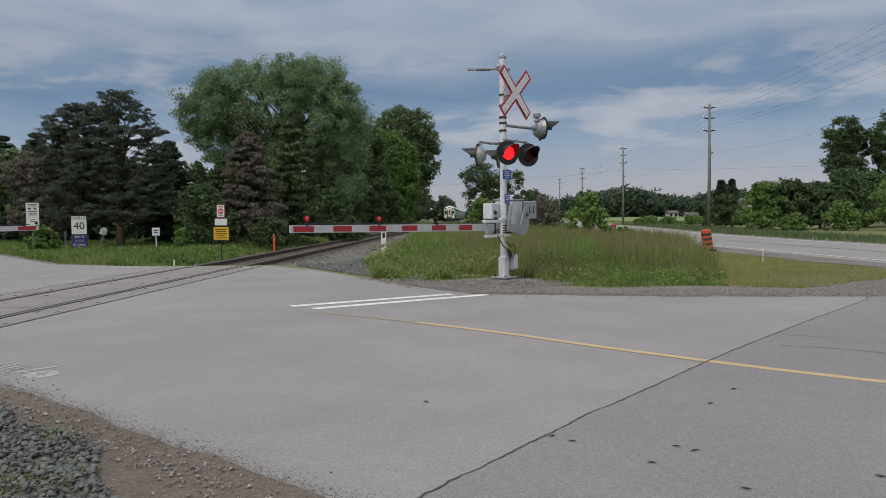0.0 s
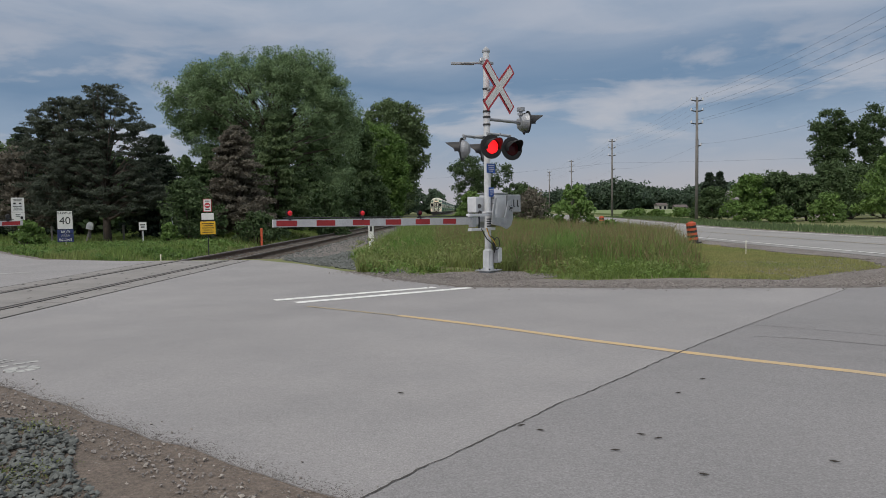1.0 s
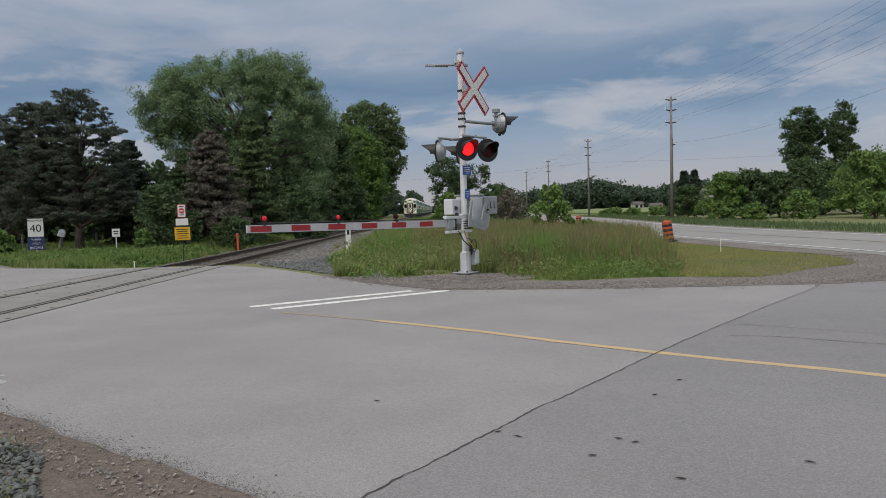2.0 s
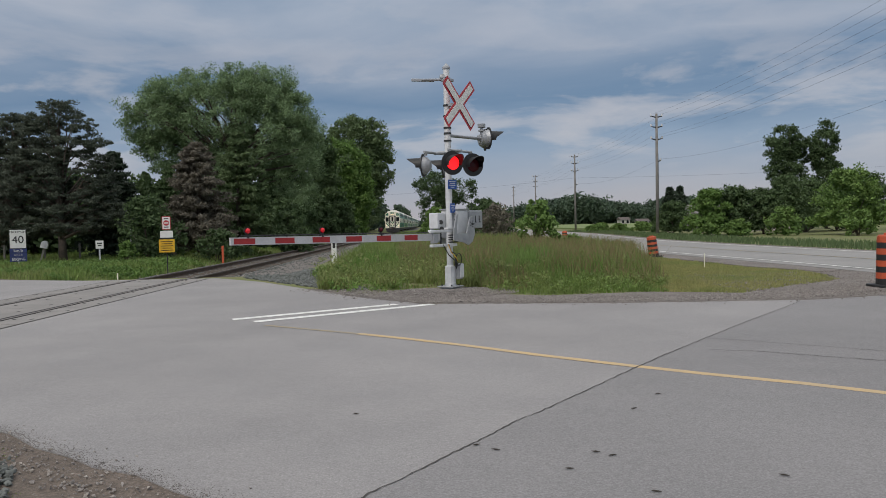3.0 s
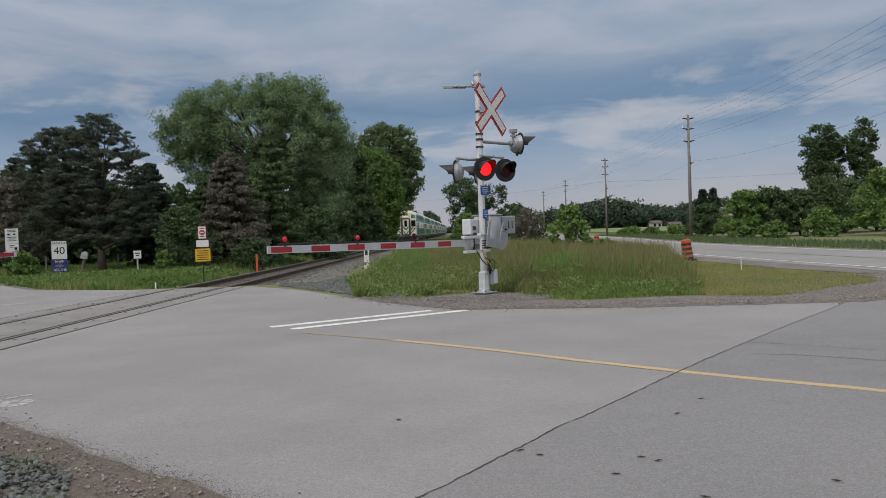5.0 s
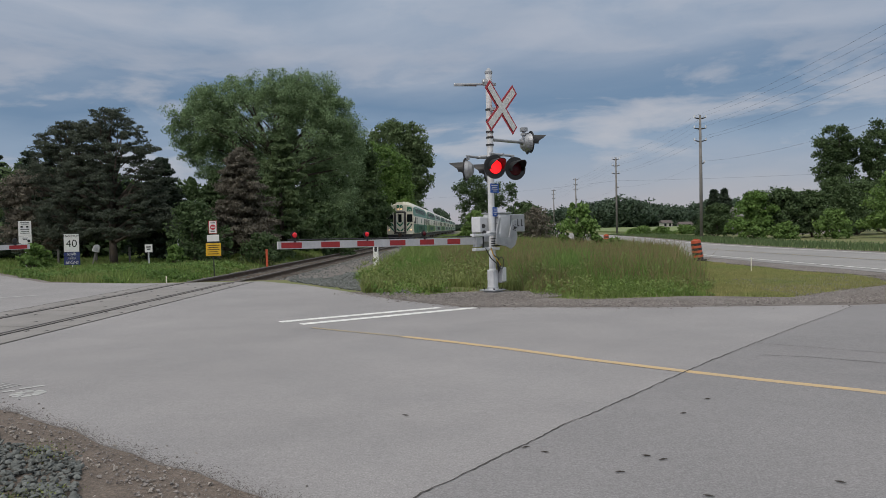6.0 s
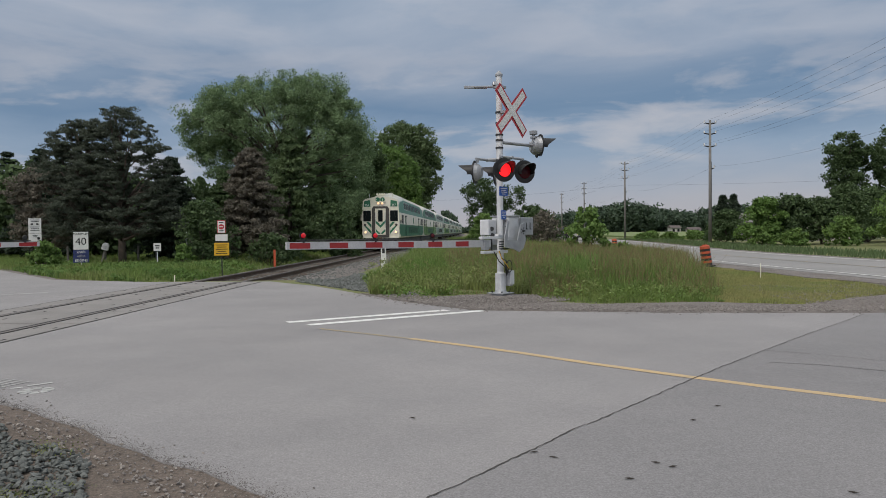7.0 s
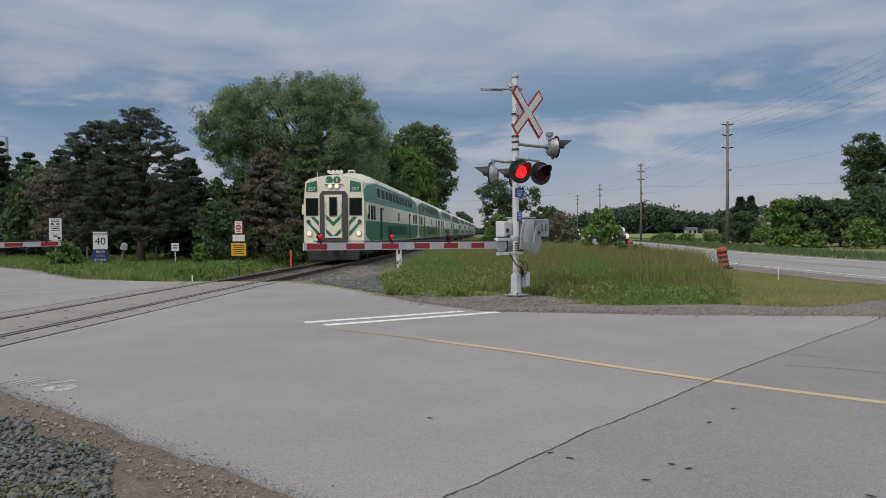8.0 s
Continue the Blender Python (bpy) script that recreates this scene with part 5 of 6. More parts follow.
def side_quad(pts, m, name, parent, s, off=0.008, label=""):
    """A panel on the coach's side: outline in (y, z), following the side's inward lean, on side s."""
    def sx(y, z):
        if z <= 2.95:
            return 1.49
        return 1.49 - (z - 2.95) * 0.0933
    bm = bmesh.new()
    a = [bm.verts.new((s * (sx(y, z) + off), y, z)) for y, z in pts]
    b = [bm.verts.new((s * (sx(y, z) - 0.04), y, z)) for y, z in pts]
    bm.faces.new(a), bm.faces.new(b[::-1])
    for i in range(len(pts)):
        j = (i + 1) % len(pts)
        bm.faces.new((a[i], a[j], b[j], b[i]))
    bmesh.ops.recalc_face_normals(bm, faces=bm.faces)
    return part(name, bm, m, parent, label)


def rect(y0, y1, z0, z1):
    return [(y0, z0), (y1, z0), (y1, z1), (y0, z1)]


def coach(cab, low, high, label):
    t = thing("rail_coach", pose(0, 0, 0), label, "train car", "cars of the train")
    body = part("body", coach_body(cab), "cream", t)
    for s in (-1, 1):
        side_quad([(0.2, 3.0), (CAR_L - 0.45, 3.0), (CAR_L - 0.45, 3.6), (CAR_L - 1.5, 3.86), (CAR_L - 4.2, 4.1), (4.2, 4.1), (1.3, 3.86), (0.2, 3.55)], high, "upper_panel", body, s, label="green upper side panel")
        side_quad([(1.6, 1.04), (CAR_L - 1.8, 1.04), (CAR_L - 0.7, 1.3), (CAR_L - 0.7, 2.05), (0.5, 2.05), (0.5, 1.3)], low, "lower_panel", body, s, label="green lower side panel")
        for k in range(11):
            y = 4.3 + k * 1.6
            c = 0.12
            side_quad([(y - 0.06, 3.3), (y + 1.2, 3.3), (y + 1.2, 3.96), (y - 0.06, 3.96)], "pale" if k < 3 else high, "window_frame", body, s, 0.012)
            side_quad([(y + c, 3.35), (y + 1.14 - c, 3.35), (y + 1.14, 3.35 + c), (y + 1.14, 3.91 - c), (y + 1.14 - c, 3.91), (y + c, 3.91), (y, 3.91 - c), (y, 3.35 + c)], "pane", "window", body, s, 0.018)
        for k in range(4):
            y = 8.0 + k * 2.5
            side_quad(rect(y, y + 2.2, 1.3, 1.85), "pane_green" if low != "grey_green" else "pane", "window", body, s, 0.014)
        for y in (1.0, 2.0, 2.8, 22.0, 23.0, 24.0):
            side_quad(rect(y, y + 0.6, 2.12, 2.85), "pane", "window", body, s, 0.014)
        for y in (5.2, 19.2):
            side_quad(rect(y, y + 0.45, 1.06, 2.72), "pane", "door", body, s, 0.012, "dark recessed passenger door")
            side_quad(rect(y - 0.2, y + 0.75, 2.72, 2.82), "frame_dark", "door_hood", body, s, 0.06)
            for dy in (-0.1, 0.47):
                side_quad(rect(y + dy, y + dy + 0.06, 1.06, 2.72), low, "door_edge", body, s, 0.022)
        for k in range(2):
            side_quad([(12.7 + k * 0.45, 2.3), (13.05 + k * 0.45, 2.2), (13.05 + k * 0.45, 2.8), (12.7 + k * 0.45, 2.7)], "green", "emblem", body, s, 0.012)
    # running gear
    part("underframe", box((2.4, CAR_L - 1.0, 0.5), (0, CAR_L / 2, 0.72), bev=0.05), "dark_metal", t)
    for y in (3.4, CAR_L - 3.4):
        bm = box((2.3, 3.2, 0.28), (0, y, 0.55), bev=0.06)
        box((0.18, 3.3, 0.3), (-1.05, y, 0.5), bev=0.04, bm=bm)
        box((0.18, 3.3, 0.3), (1.05, y, 0.5), bev=0.04, bm=bm)
        bo = part("bogie", bm, "dark_metal", t)
        for dy in (-1.25, 1.25):
            for s in (-1, 1):
                part("wheel", tube((s * 0.68, y + dy, 0.46), (s * 0.82, y + dy, 0.46), 0.42, seg=20), "rail", bo)
    return t


def cab_front(t):
    """Door, windows, lamps and stripes on the cab end, which faces local -y."""
    f = part("cab_front", box((2.5, 0.06, 0.12), (0, -0.02, 0.98), bev=0.02), "cream", t)
    y = -0.01
    sur = part("door_surround", plate([(-0.68, 1.0), (0.68, 1.0), (0.68, 3.32), (0.55, 3.48), (-0.55, 3.48), (-0.68, 3.32)], 0.1, pose(0, y - 0.09, 0)), "frame_dark", t, "dark grey door surround")
    dr = part("door", box((0.86, 0.03, 2.1), (0, y - 0.105, 2.25), bev=0.02), "cream", t, "cream end door with a tall window")
    part("door_pane", box((0.32, 0.02, 0.85), (0, y - 0.125, 2.72), bev=0.03), "pane", dr)
    part("pane_rim", box((0.4, 0.012, 0.93), (0, y - 0.118, 2.72), bev=0.04), "frame_dark", dr)
    for sx in (-0.38, 0.38):
        part("handrail", tube((sx, y - 0.15, 1.5), (sx, y - 0.15, 3.0), 0.018, seg=8), "galv", dr)
    for z in (1.34, 1.76):
        for s in (-1, 1):
            part("chevron", plate([(0, z), (s * 0.42, z + 0.42), (s * 0.42, z + 0.64), (0, z + 0.22)] if z > 1.5 else [(0, z - 0.04), (s * 0.4, z + 0.36), (s * 0.4, z + 0.16), (s * 0.2, z - 0.06)], 0.006, pose(0, y - 0.126, 0)), "green", dr)
    for s in (-1, 1):
        w = part("cab_window", box((0.62, 0.03, 0.86), (s * 1.08, y - 0.01, 2.72), bev=0.012), "black", t, "black-framed cab window")
        part("pane", box((0.54, 0.012, 0.78), (s * 1.08, y - 0.028, 2.72), bev=0.005), "pane", w)
        wiper = part("wiper", tube((s * 1.08, y - 0.05, 3.12), (s * 1.2, y - 0.045, 2.6), 0.01, seg=5), "dark_metal", w)
        npn = part("number_panel", plate([(s * 0.8, 3.46), (s * 1.36, 3.46), (s * 1.33, 3.88), (s * 0.82, 4.0)], 0.012, pose(0, y - 0.012, 0)), "green", t, "green panel with white number")
        o = text_mesh("257", 0.24, "sign_white", npn)
        o.matrix_basis = pose(s * 1.08, y - 0.02, 3.58, 90)
        for k in range(2):
            z = 1.25 + k * 0.42
            part("stripe", plate([(s * 0.74, z), (s * 0.74, z + 0.24), (s * 1.16, z + 0.66), (s * 1.3, z + 0.66)] if not k else [(s * 0.74, z + 0.1), (s * 0.74, z + 0.34), (s * 0.95, z + 0.56), (s * 1.16, z + 0.56)], 0.006, pose(0, y - 0.008, 0)), "green", t)
        part("horn_vent", tube((s * 1.26, y, 2.0), (s * 1.26, y - 0.05, 2.0), 0.1, 0.09, 16), "frame_dark", t)
        lm = part("ditch_light", tube((s * 1.22, y, 1.42), (s * 1.22, y - 0.05, 1.42), 0.15, 0.14, 18), "galv", t, "lit lower headlamp")
        part("lens", ball((s * 1.22, y - 0.05, 1.42), 0.1, (1, 0.3, 1)), "lamp_lit", lm)
        hl = part("headlight", tube((s * 0.16, y, 3.72), (s * 0.16, y - 0.06, 3.72), 0.14, 0.13, 18), "galv", t, "lit upper headlamp")
        part("lens", ball((s * 0.16, y - 0.06, 3.72), 0.095, (1, 0.3, 1)), "lamp_lit", hl)
        em = part("emblem", tube((s * 0.19 - 0.02, y - 0.004, 4.02), (s * 0.19 - 0.02, y - 0.016, 4.02), 0.18, seg=24), "green", t, "round green emblem")
        part("emblem_bar", box((0.1 if s < 0 else 0.05, 0.006, 0.04 if s < 0 else 0.16), (s * 0.19 - 0.02 - (0.1 if s < 0 else 0), y - 0.02, 4.02)), "cream", em)
        part("side_mirror", box((0.1, 0.16, 0.5), (s * 1.6, 0.3, 2.6), bev=0.02), "cream", t)
        part("step", box((0.45, 0.25, 0.06), (s * 1.05, -0.1, 0.5), bev=0.01), "dark_metal", t)
    part("light_shelf", box((0.9, 0.1, 0.05), (0, -0.05, 3.84), bev=0.015), "cream", t)
    bm = box((0.5, 0.4, 0.05), (0, 0.6, 4.38), bev=0.01)
    for k, dx in enumerate((-0.3, -0.1, 0.1, 0.3)):
        tube((dx, 0.35, 4.46), (dx, 0.75, 4.48), 0.09, 0.03, 12, bm)
    tube((-0.35, 0.6, 4.4), (0.35, 0.6, 4.4), 0.03, seg=8, bm=bm)
    part("horn", bm, "cream", t, "row of roof horns")
    bm = box((0.34, 0.3, 0.06), (0.72, 0.9, 4.54), bev=0.01)
    for dx in (0.57, 0.87):
        box((0.05, 0.2, 0.34), (dx, 0.9, 4.38), bm=bm)
    part("roof_box", bm, "cream", t)
    part("antenna", tube((-1.0, 0.8, 4.2), (-1.0, 0.8, 4.5), 0.02, seg=6), "galv", t)
    part("plough", plate([(-1.2, 0.14), (1.2, 0.14), (1.4, 0.9), (-1.4, 0.9)], 0.12, pose(0, -0.22, 0)), "dark_metal", t, "dark steel snow plough")
    bm = box((0.25, 0.7, 0.25), (0, -0.3, 0.86), bev=0.04)
    box((0.34, 0.2, 0.36), (0, -0.6, 0.86), bev=0.06, bm=bm)
    part("coupler", bm, "rail", t)
    for s in (-0.5, 0.5):
        part("air_hose", path_tube([(s, -0.2, 0.9), (s, -0.45, 0.6), (s * 0.8, -0.5, 0.4)], 0.03, 6), "black", t)


lead = coach(True, "green", "upper_green", "cream and green bilevel cab car leading the train")
second = coach(False, "lightgreen", "green", "cream and two-tone green bilevel passenger coach")
third = coach(False, "grey_green", "grey_green", "pale silver and white bilevel passenger coach")
cab_front(lead)
cars = [lead, second, third]
for k in range(3, 9):
    cars.append(copy_thing(second if k in (3, 6) else third, pose(0, 0, 0)))


# ---- road vehicles ----
def pickup(paint, label):
    """Pickup truck, front towards local -y."""
    t = thing("pickup_truck", pose(0, 0, 0), label, "pickup truck")
    def slab(name, pts, w, m, parent=t, lab=""):
        bm = bmesh.new()
        a = [bm.verts.new((-w / 2, y, z)) for y, z in pts]
        b = [bm.verts.new((w / 2, y, z)) for y, z in pts]
        fs = [bm.faces.new(a), bm.faces.new(b[::-1])]
        for i in range(len(pts)):
            j = (i + 1) % len(pts)
            fs.append(bm.faces.new((a[i], a[j], b[j], b[i])))
        bmesh.ops.recalc_face_normals(bm, faces=bm.faces)
        bmesh.ops.bevel(bm, geom=list(bm.edges), offset=0.05, segments=2, affect="EDGES")
        return part(name, bm, m, parent, lab)
    body = slab("body", [(0.0, 0.5), (0.0, 1.05), (0.25, 1.2), (1.45, 1.28), (5.5, 1.25), (5.5, 0.55)], 1.95, paint)
    cabin = slab("cabin", [(1.35, 1.2), (2.1, 1.85), (3.6, 1.87), (4.0, 1.25)], 1.7, paint)
    part("windscreen", plate([(-0.72, 0), (0.72, 0), (0.62, 0.78), (-0.62, 0.78)], 0.02, pose(0, 1.42, 1.27, -48)), "car_glass", cabin)
    part("grille", box((1.3, 0.05, 0.34), (0, -0.02, 0.85), bev=0.03), "black", body)
    part("bumper", box((1.95, 0.2, 0.22), (0, -0.04, 0.55), bev=0.04), "black", body)
    for s in (-1, 1):
        part("side_window", box((0.02, 1.5, 0.42), (s * 0.86, 2.85, 1.56), bev=0.005), "car_glass", cabin)
        part("headlight", box((0.3, 0.08, 0.2), (s * 0.8, -0.02, 0.92), bev=0.02), "lamp_lit", body, "lit headlamp")
        part("mirror", box((0.2, 0.1, 0.18), (s * 1.08, 1.6, 1.35), bev=0.03), "black", body)
        for y in (0.95, 4.5):
            wh = part("wheel", tube((s * 0.74, y, 0.38), (s * 0.98, y, 0.38), 0.38, seg=22), "black", t)
            part("rim", tube((s * 0.97, y, 0.38), (s * 0.99, y, 0.38), 0.22, seg=16), "galv", wh)
    return t


truck = pickup("car_white", "white pickup truck with lit headlamps on the highway")
truck_b = pickup("car_grey", "grey pickup truck with lit headlamps on the highway")
truck_c = copy_thing(truck, pose(0, 0, 0))


# ---- ballast and loose stones ----
def stone_mesh(rng):
    bm = bmesh.new()
    vs = bmesh.ops.create_icosphere(bm, subdivisions=1, radius=0.5)["verts"]
    for v in vs:
        v.co *= rng.uniform(0.62, 1.15)
    bmesh.ops.scale(bm, vec=(1.25, 1.0, 0.7), verts=vs)
    me = bpy.data.meshes.new("stone")
    bm.to_mesh(me)
    bm.free()
    return me


rs = random.Random(4)
stones = [stone_mesh(rs) for _ in range(8)]
for me in stones:
    me.materials.append(M["stone_piece"])
stone_np = []
for me in stones:
    stone_np.append((np.array([v.co[:] for v in me.vertices]), [tuple(p.vertices) for p in me.polygons]))


chip_np = []
for k in range(8):
    q = np.array([(1, 0, 0), (-1, 0, 0), (0, 1, 0), (0, -1, 0), (0, 0, 1), (0, 0, -1)]) * 0.5
    q = q * np.array([[rs.uniform(0.75, 1.25)] for _ in range(6)]) * np.array([1.25, 1.0, 0.75])
    chip_np.append((q, [(0, 2, 4), (2, 1, 4), (1, 3, 4), (3, 0, 4), (2, 0, 5), (1, 2, 5), (3, 1, 5), (0, 3, 5)]))


def stone_field(name, n, spot, smin, smax, m, label, seed, sink=0.2):
    rng = np.random.default_rng(seed)
    vs, fs, k = [], [], 0
    for i in range(n):
        x, y, z = spot(rng)
        v, f = (stone_np if name == "ballast_heap_stones" else chip_np)[i % 8]
        s = rng.uniform(smin, smax) * rng.uniform(0.7, 1.1)
        e = Euler(rng.uniform(-0.7, 0.7, 3) * np.array([1, 1, 9])).to_matrix()
        w = v @ np.array(e).T * s + np.array([x, y, z + s * (0.35 - sink)])
        vs += w.tolist()
        fs += [tuple(q + k for q in t) for t in f]
        k += len(v)
    return tagged(raw(name, vs, fs, m), label, "gravel", kind="stuff")


PILE = poly_in([(-7.5, 7.6), (-4.1, 5.5), (-3.17, 4.95), (-2.72, 4.66), (-2.38, 4.38), (-2.12, 4.07), (-1.96, 3.78), (-1.62, 3.4), (-1.3, 2.5), (-1.3, 1.6), (-7.5, 1.4)])


def pile_spot(rng):
    while True:
        x, y = rng.uniform(-7.5, -1.2), rng.uniform(1.4, 7.9)
        if PILE(x, y):
            return x, y, -0.008 + 0.03 * rng.random()


near_stones = tagged(new("ballast_heap"), "blue-grey crushed stone ballast with moss", "gravel", kind="structure")
for i in range(290):
    while True:
        x, y = rs.uniform(-4.6, -1.5), rs.uniform(2.4, 5.6)
        if PILE(x, y):
            break
    o = new("stone", stones[i % 8])
    o.parent = near_stones
    q = rs.uniform(0.035, 0.066)
    o.matrix_basis = pose(x, y, 0.0, rs.uniform(-40, 40), rs.uniform(-40, 40), rs.uniform(0, 360)) @ Matrix.Diagonal((q, q, q, 1))
stone_field("ballast_heap_stones", 22000, pile_spot, 0.02, 0.055, "stone", "blue-grey crushed stone ballast", 12)
stone_field("ballast_stones", 9000, lambda r: (lambda y, o: (track_x(y) + o, y, -0.16 - max(0.0, abs(o) - 1.75) * 0.2))(20.9 + 34 * r.random() ** 1.5, r.uniform(-2.6, 3.4)), 0.04, 0.09, "stone", "grey crushed stone along the track", 13)


def corner_spot(rng):
    while True:
        x, y = rng.uniform(-5.5, -0.4), rng.uniform(16.4, 27)
        if x > track_x(y) + 2.2 and x > -3.4 + (20.0 - y) * 0.62 and x < -0.8 + (17.5 - y) * 0.25:
            return x, y, -0.05 - 0.35 * max(0.0, 1 - max(0.0, x - track_x(y) - 2.2) / 1.5) * (y > 22.5)


stone_field("ballast_stones", 5000, corner_spot, 0.05, 0.12, "stone", "grey crushed stone beside the crossing", 14)


def edge_spot(pts, wide, shift):
    seg = list(zip(pts, pts[1:]))
    ln = np.array([math.hypot(b[0] - a[0], b[1] - a[1]) for a, b in seg])
    pr = ln / ln.sum()

    def f(rng):
        (x0, y0), (x1, y1) = seg[rng.choice(len(seg), p=pr)]
        q, o = rng.random(), rng.normal() * wide + shift
        l = math.hypot(x1 - x0, y1 - y0)
        return x0 + (x1 - x0) * q - (y1 - y0) / l * o, y0 + (y1 - y0) * q + (x1 - x0) / l * o, 0.0 if o * math.copysign(1, shift) < 0 else -0.02
    return f


M["pebble"] = mat("pebbles", (0.26, 0.238, 0.225), 0.9, c2=(0.18, 0.162, 0.15), scale=9, fine=60, island=True)
M["grit"] = mat("dark_grit", (0.165, 0.152, 0.145), 0.9, c2=(0.105, 0.095, 0.088), scale=9, fine=60, island=True)
M["chip_pale"] = mat("pale_chips", (0.34, 0.31, 0.28), 0.9, c2=(0.24, 0.215, 0.19), scale=9, fine=60, island=True)
NEAR_EDGE = ROAD_NEAR[2:15]
stone_field("edge_gravel", 26000, edge_spot(NEAR_EDGE, 0.085, -0.05), 0.003, 0.0095, "grit", "fine dark gravel along the asphalt edge", 15)
stone_field("edge_gravel", 9000, edge_spot(NEAR_EDGE, 0.16, 0.08), 0.003, 0.008, "pebble", "fine loose gravel spilled on the asphalt", 20)
stone_field("edge_gravel", 2600, edge_spot([(-5.5, 6.9), (-3.4, 5.3), (-1.6, 3.7), (-0.4, 2.6)], 0.25, -0.1), 0.006, 0.028, "pebble", "loose pebbles on the dirt verge", 16)
stone_field("edge_gravel", 420, edge_spot([(-4.0, 5.6), (-2.6, 4.6), (-1.3, 3.55), (-0.4, 2.8)], 0.2, -0.08), 0.012, 0.034, "chip_pale", "pale flat stones on the dirt verge", 21)
stone_field("edge_gravel", 9000, edge_spot([(-1.9, 16.7), (-0.5, 14.5), (0.7, 13.1), (4.0, 12.5), (7.3, 12.2), (10.0, 13.5)], 0.35, 0.4), 0.015, 0.045, "pebble", "loose gravel between asphalt and grass", 17)

stone_field("apron_gravel", 5000, lambda r: (r.uniform(7.0, 12.4), r.uniform(12.3, 18.5), -0.02), 0.015, 0.04, "pebble", "loose gravel by the highway junction", 19)
stone_field("mast_gravel", 5000, lambda r: (lambda a, q: (1.2 + math.cos(a) * q * 1.5, 15.1 + math.sin(a) * q * 1.1, -0.02 + 0.05 * (1 - q)))(r.uniform(0, math.tau), r.random() ** 0.6), 0.015, 0.045, "pebble", "pale loose gravel round the signal mast", 18)
ground_cover("moss_patch", 420, (-3.6, -2.0, 3.5, 4.9), lambda x, y: PILE(x, y) and noise.noise((x * 1.3 + 0.6, y * 1.3, 4)) > 0.12, 0.008, "moss", 34, "low green moss and weeds among the ballast", 0.06)
# dry leaves and small marks on the asphalt
for i, (x, y, a) in enumerate([(-0.19, 5.26, 150), (0.62, 4.38, 15), (0.73, 4.27, 160), (1.33, 4.15, 170), (1.41, 4.07, 10), (1.1, 3.87, 175), (1.89, 5.12, 20), (2.23, 5.54, 10), (1.46, 3.47, 155), (2.23, 3.62, 150)]):
    lf = thing("dry_leaf", pose(x, y, 0.006, 0, 0, a), "curled brown dry leaf on asphalt", "leaf", "leaves on the road")
    part("blade", plate([(-0.028, 0), (0.0, 0.005), (0.028, 0.002), (0.0, -0.003)], 0.009, pose(0, -0.004, 0.004)), "leaf_dry", lf)
stripe("asphalt_edge", [(-1.92, 16.62), (-0.6, 14.32), (0.6, 12.82), (3.94, 12.12), (7.26, 11.8), (9.4, 12.3)], 0.07, "dirt_dark", "dark crumbling edge of the asphalt", 0.005, 0.03, 0.12)
stripe("crack", [(3.79, 8.18), (4.31, 7.8), (4.64, 7.5), (5.6, 6.7), (6.5, 6.1)], 0.009, "crack", "thin dark crack in the asphalt", 0.006, 0.015, 0.08)
stripe("crack", [(3.49, 7.43), (3.9, 7.27), (4.13, 7.11), (4.3, 6.95), (5.4, 6.2), (6.4, 5.5)], 0.012, "crack", "thin dark crack in the asphalt", 0.006, 0.015, 0.08)
stripe("stop_line", [(-11.4, 16.6), (-9.9, 17.9)], 0.16, "worn_paint", "worn white stop line beyond the track")
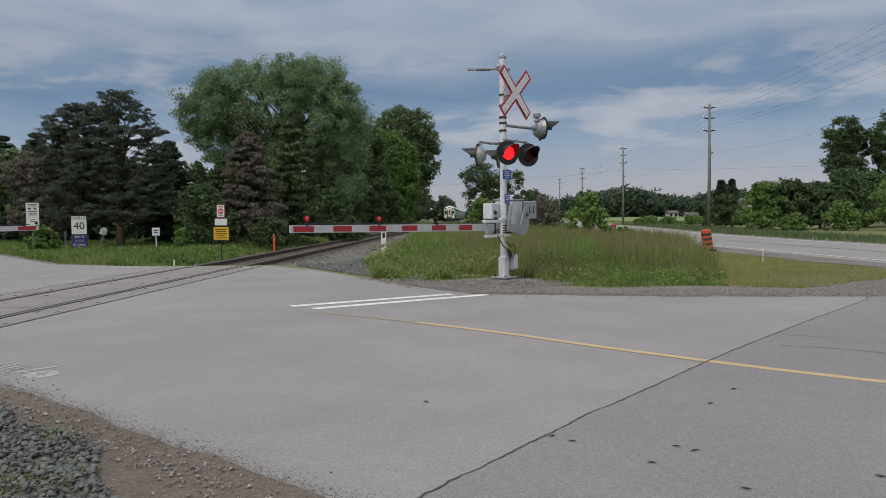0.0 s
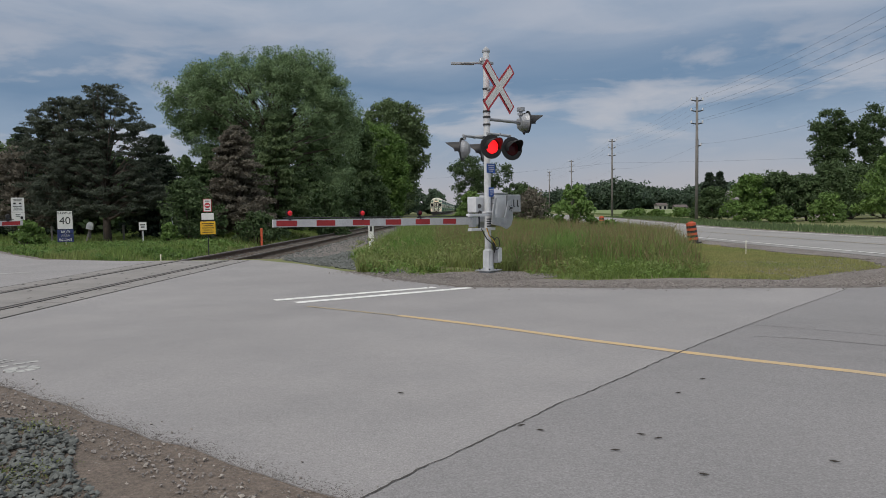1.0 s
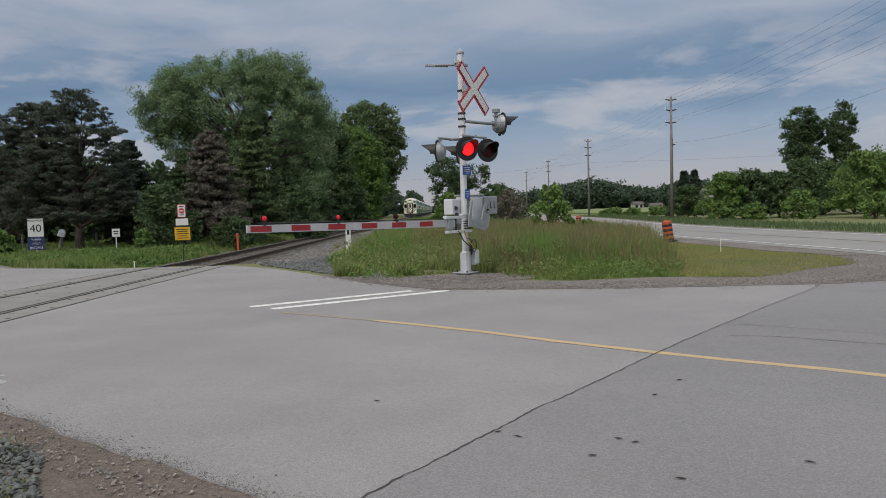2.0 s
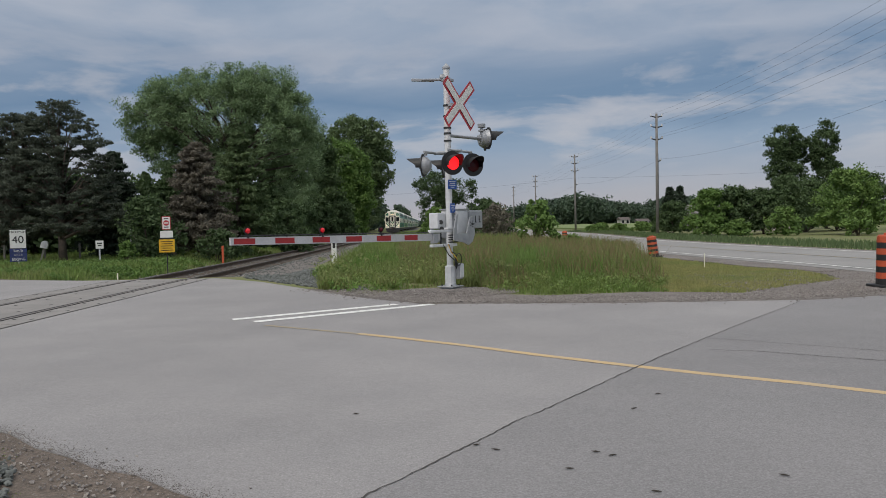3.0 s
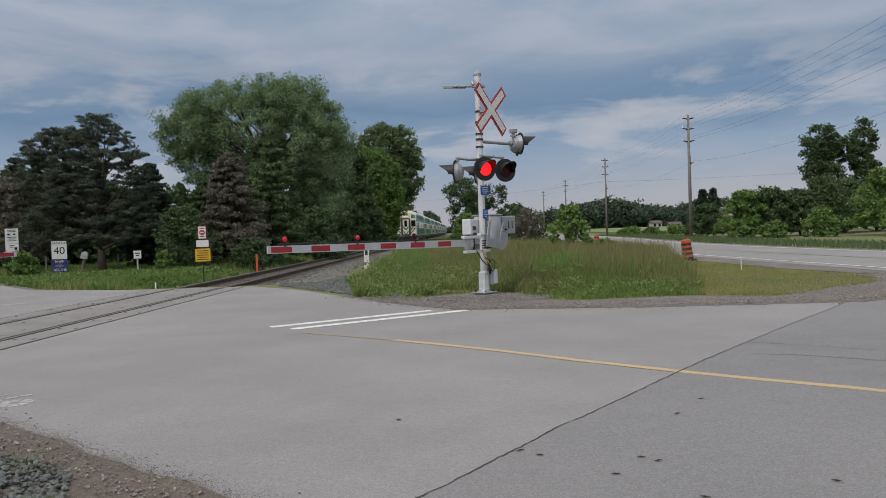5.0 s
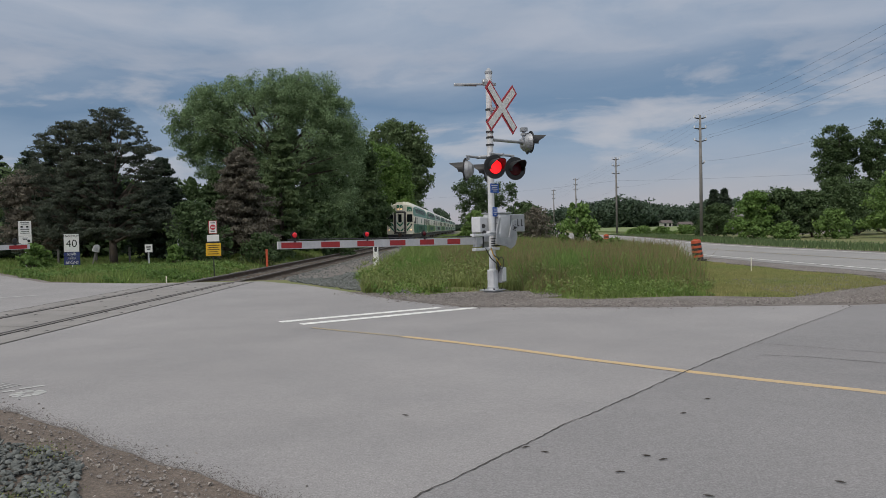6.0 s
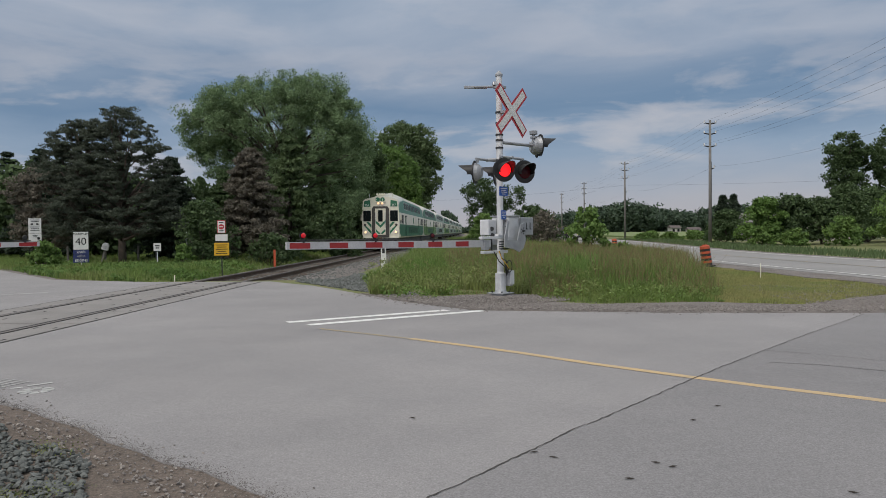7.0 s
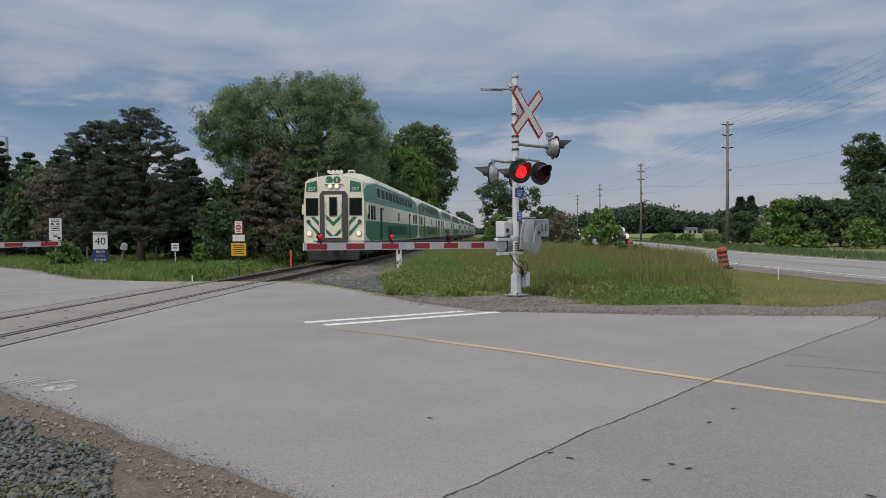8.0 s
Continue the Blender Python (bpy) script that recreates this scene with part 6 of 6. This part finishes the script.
# worn painted stencil at the road's edge
for i in range(4):
    stripe("stencil_mark", [(-4.42 + 0.1 * i, 6.62 - 0.02 * i), (-4.3 + 0.1 * i, 6.96 - 0.05 * i)], 0.035, "worn_paint", "worn white stencil marking on asphalt")
for k in range(8):
    # petals of a worn round stencil
    a0, a1 = math.tau * (k + 0.1) / 8, math.tau * (k + 0.9) / 8
    ring = [(-3.7 + 0.15 * math.cos(a), 6.4 + 0.15 * math.sin(a)) for a in (a0, (a0 + a1) / 2, a1)]
    core = [(-3.7 + 0.05 * math.cos(a), 6.4 + 0.05 * math.sin(a)) for a in (a1, a0)]
    tagged(mesh_ob("stencil_mark", prism(ring + core, 0.0005, 0.004), "worn_paint"), "worn white stencil marking on asphalt", "road marking", kind="structure")
for dx, dy in ((-0.27, 0.13), (-0.18, 0.25), (-0.1, 0.33)):
    stripe("stencil_mark", [(-3.72 + dx, 6.36 + dy), (-3.64 + dx, 6.42 + dy)], 0.06, "worn_paint", "worn white stencil marking on asphalt")


# ---- moving things ----
def motions():
    # train: straight along the track at constant speed
    steps = [i * 0.5 for i in range(17)]
    for k, car in enumerate(cars):
        rows = []
        for t in steps:
            y = TRAIN_Y + TRAIN_V * (8.0 - t) + k * CAR_L
            rows.append((t, pose(track_x(y), y, 0.015, 0, 0, TANG)))
        walk(car, rows)
    # highway traffic coming towards the crossing
    for car, y8, off in ((truck, 76.0, 13.4), (truck_b, 101.0, 13.4), (truck_c, 128.0, 13.5)):
        walk(car, [(t, pose(hwy(off, y8 + 20.6 * (8 - t)), y8 + 20.6 * (8 - t), 0.0, 0, 0, -3.2)) for t in steps])
    # flashing lamps: an added glowing disc imitates the flash; it stands at the lens when lit and draws back into the
    # housing when dark
    lit, dark = pose(0, -0.016, 0), pose(0, 0.06, 0)
    for left in (True, False):
        rows = [(0.0, lit if left else dark)]
        for k in range(9):
            on = k + (14 if left else 15) / 30 if k >= 6 else k + 17 / 30
            for t, state in ((k + 0.1, not left), (on, left)):
                if t < 7.95:
                    rows.append((t, rows[-1][1]))
                    rows.append((t + 1 / 30, lit if state else dark))
        rows.append((8.0, rows[-1][1]))
        for discs in (discs_a, discs_b):
            walk(discs[0 if left else 1], rows)


TRAIN_Y, TRAIN_V = 35.0, 22.8
motions()
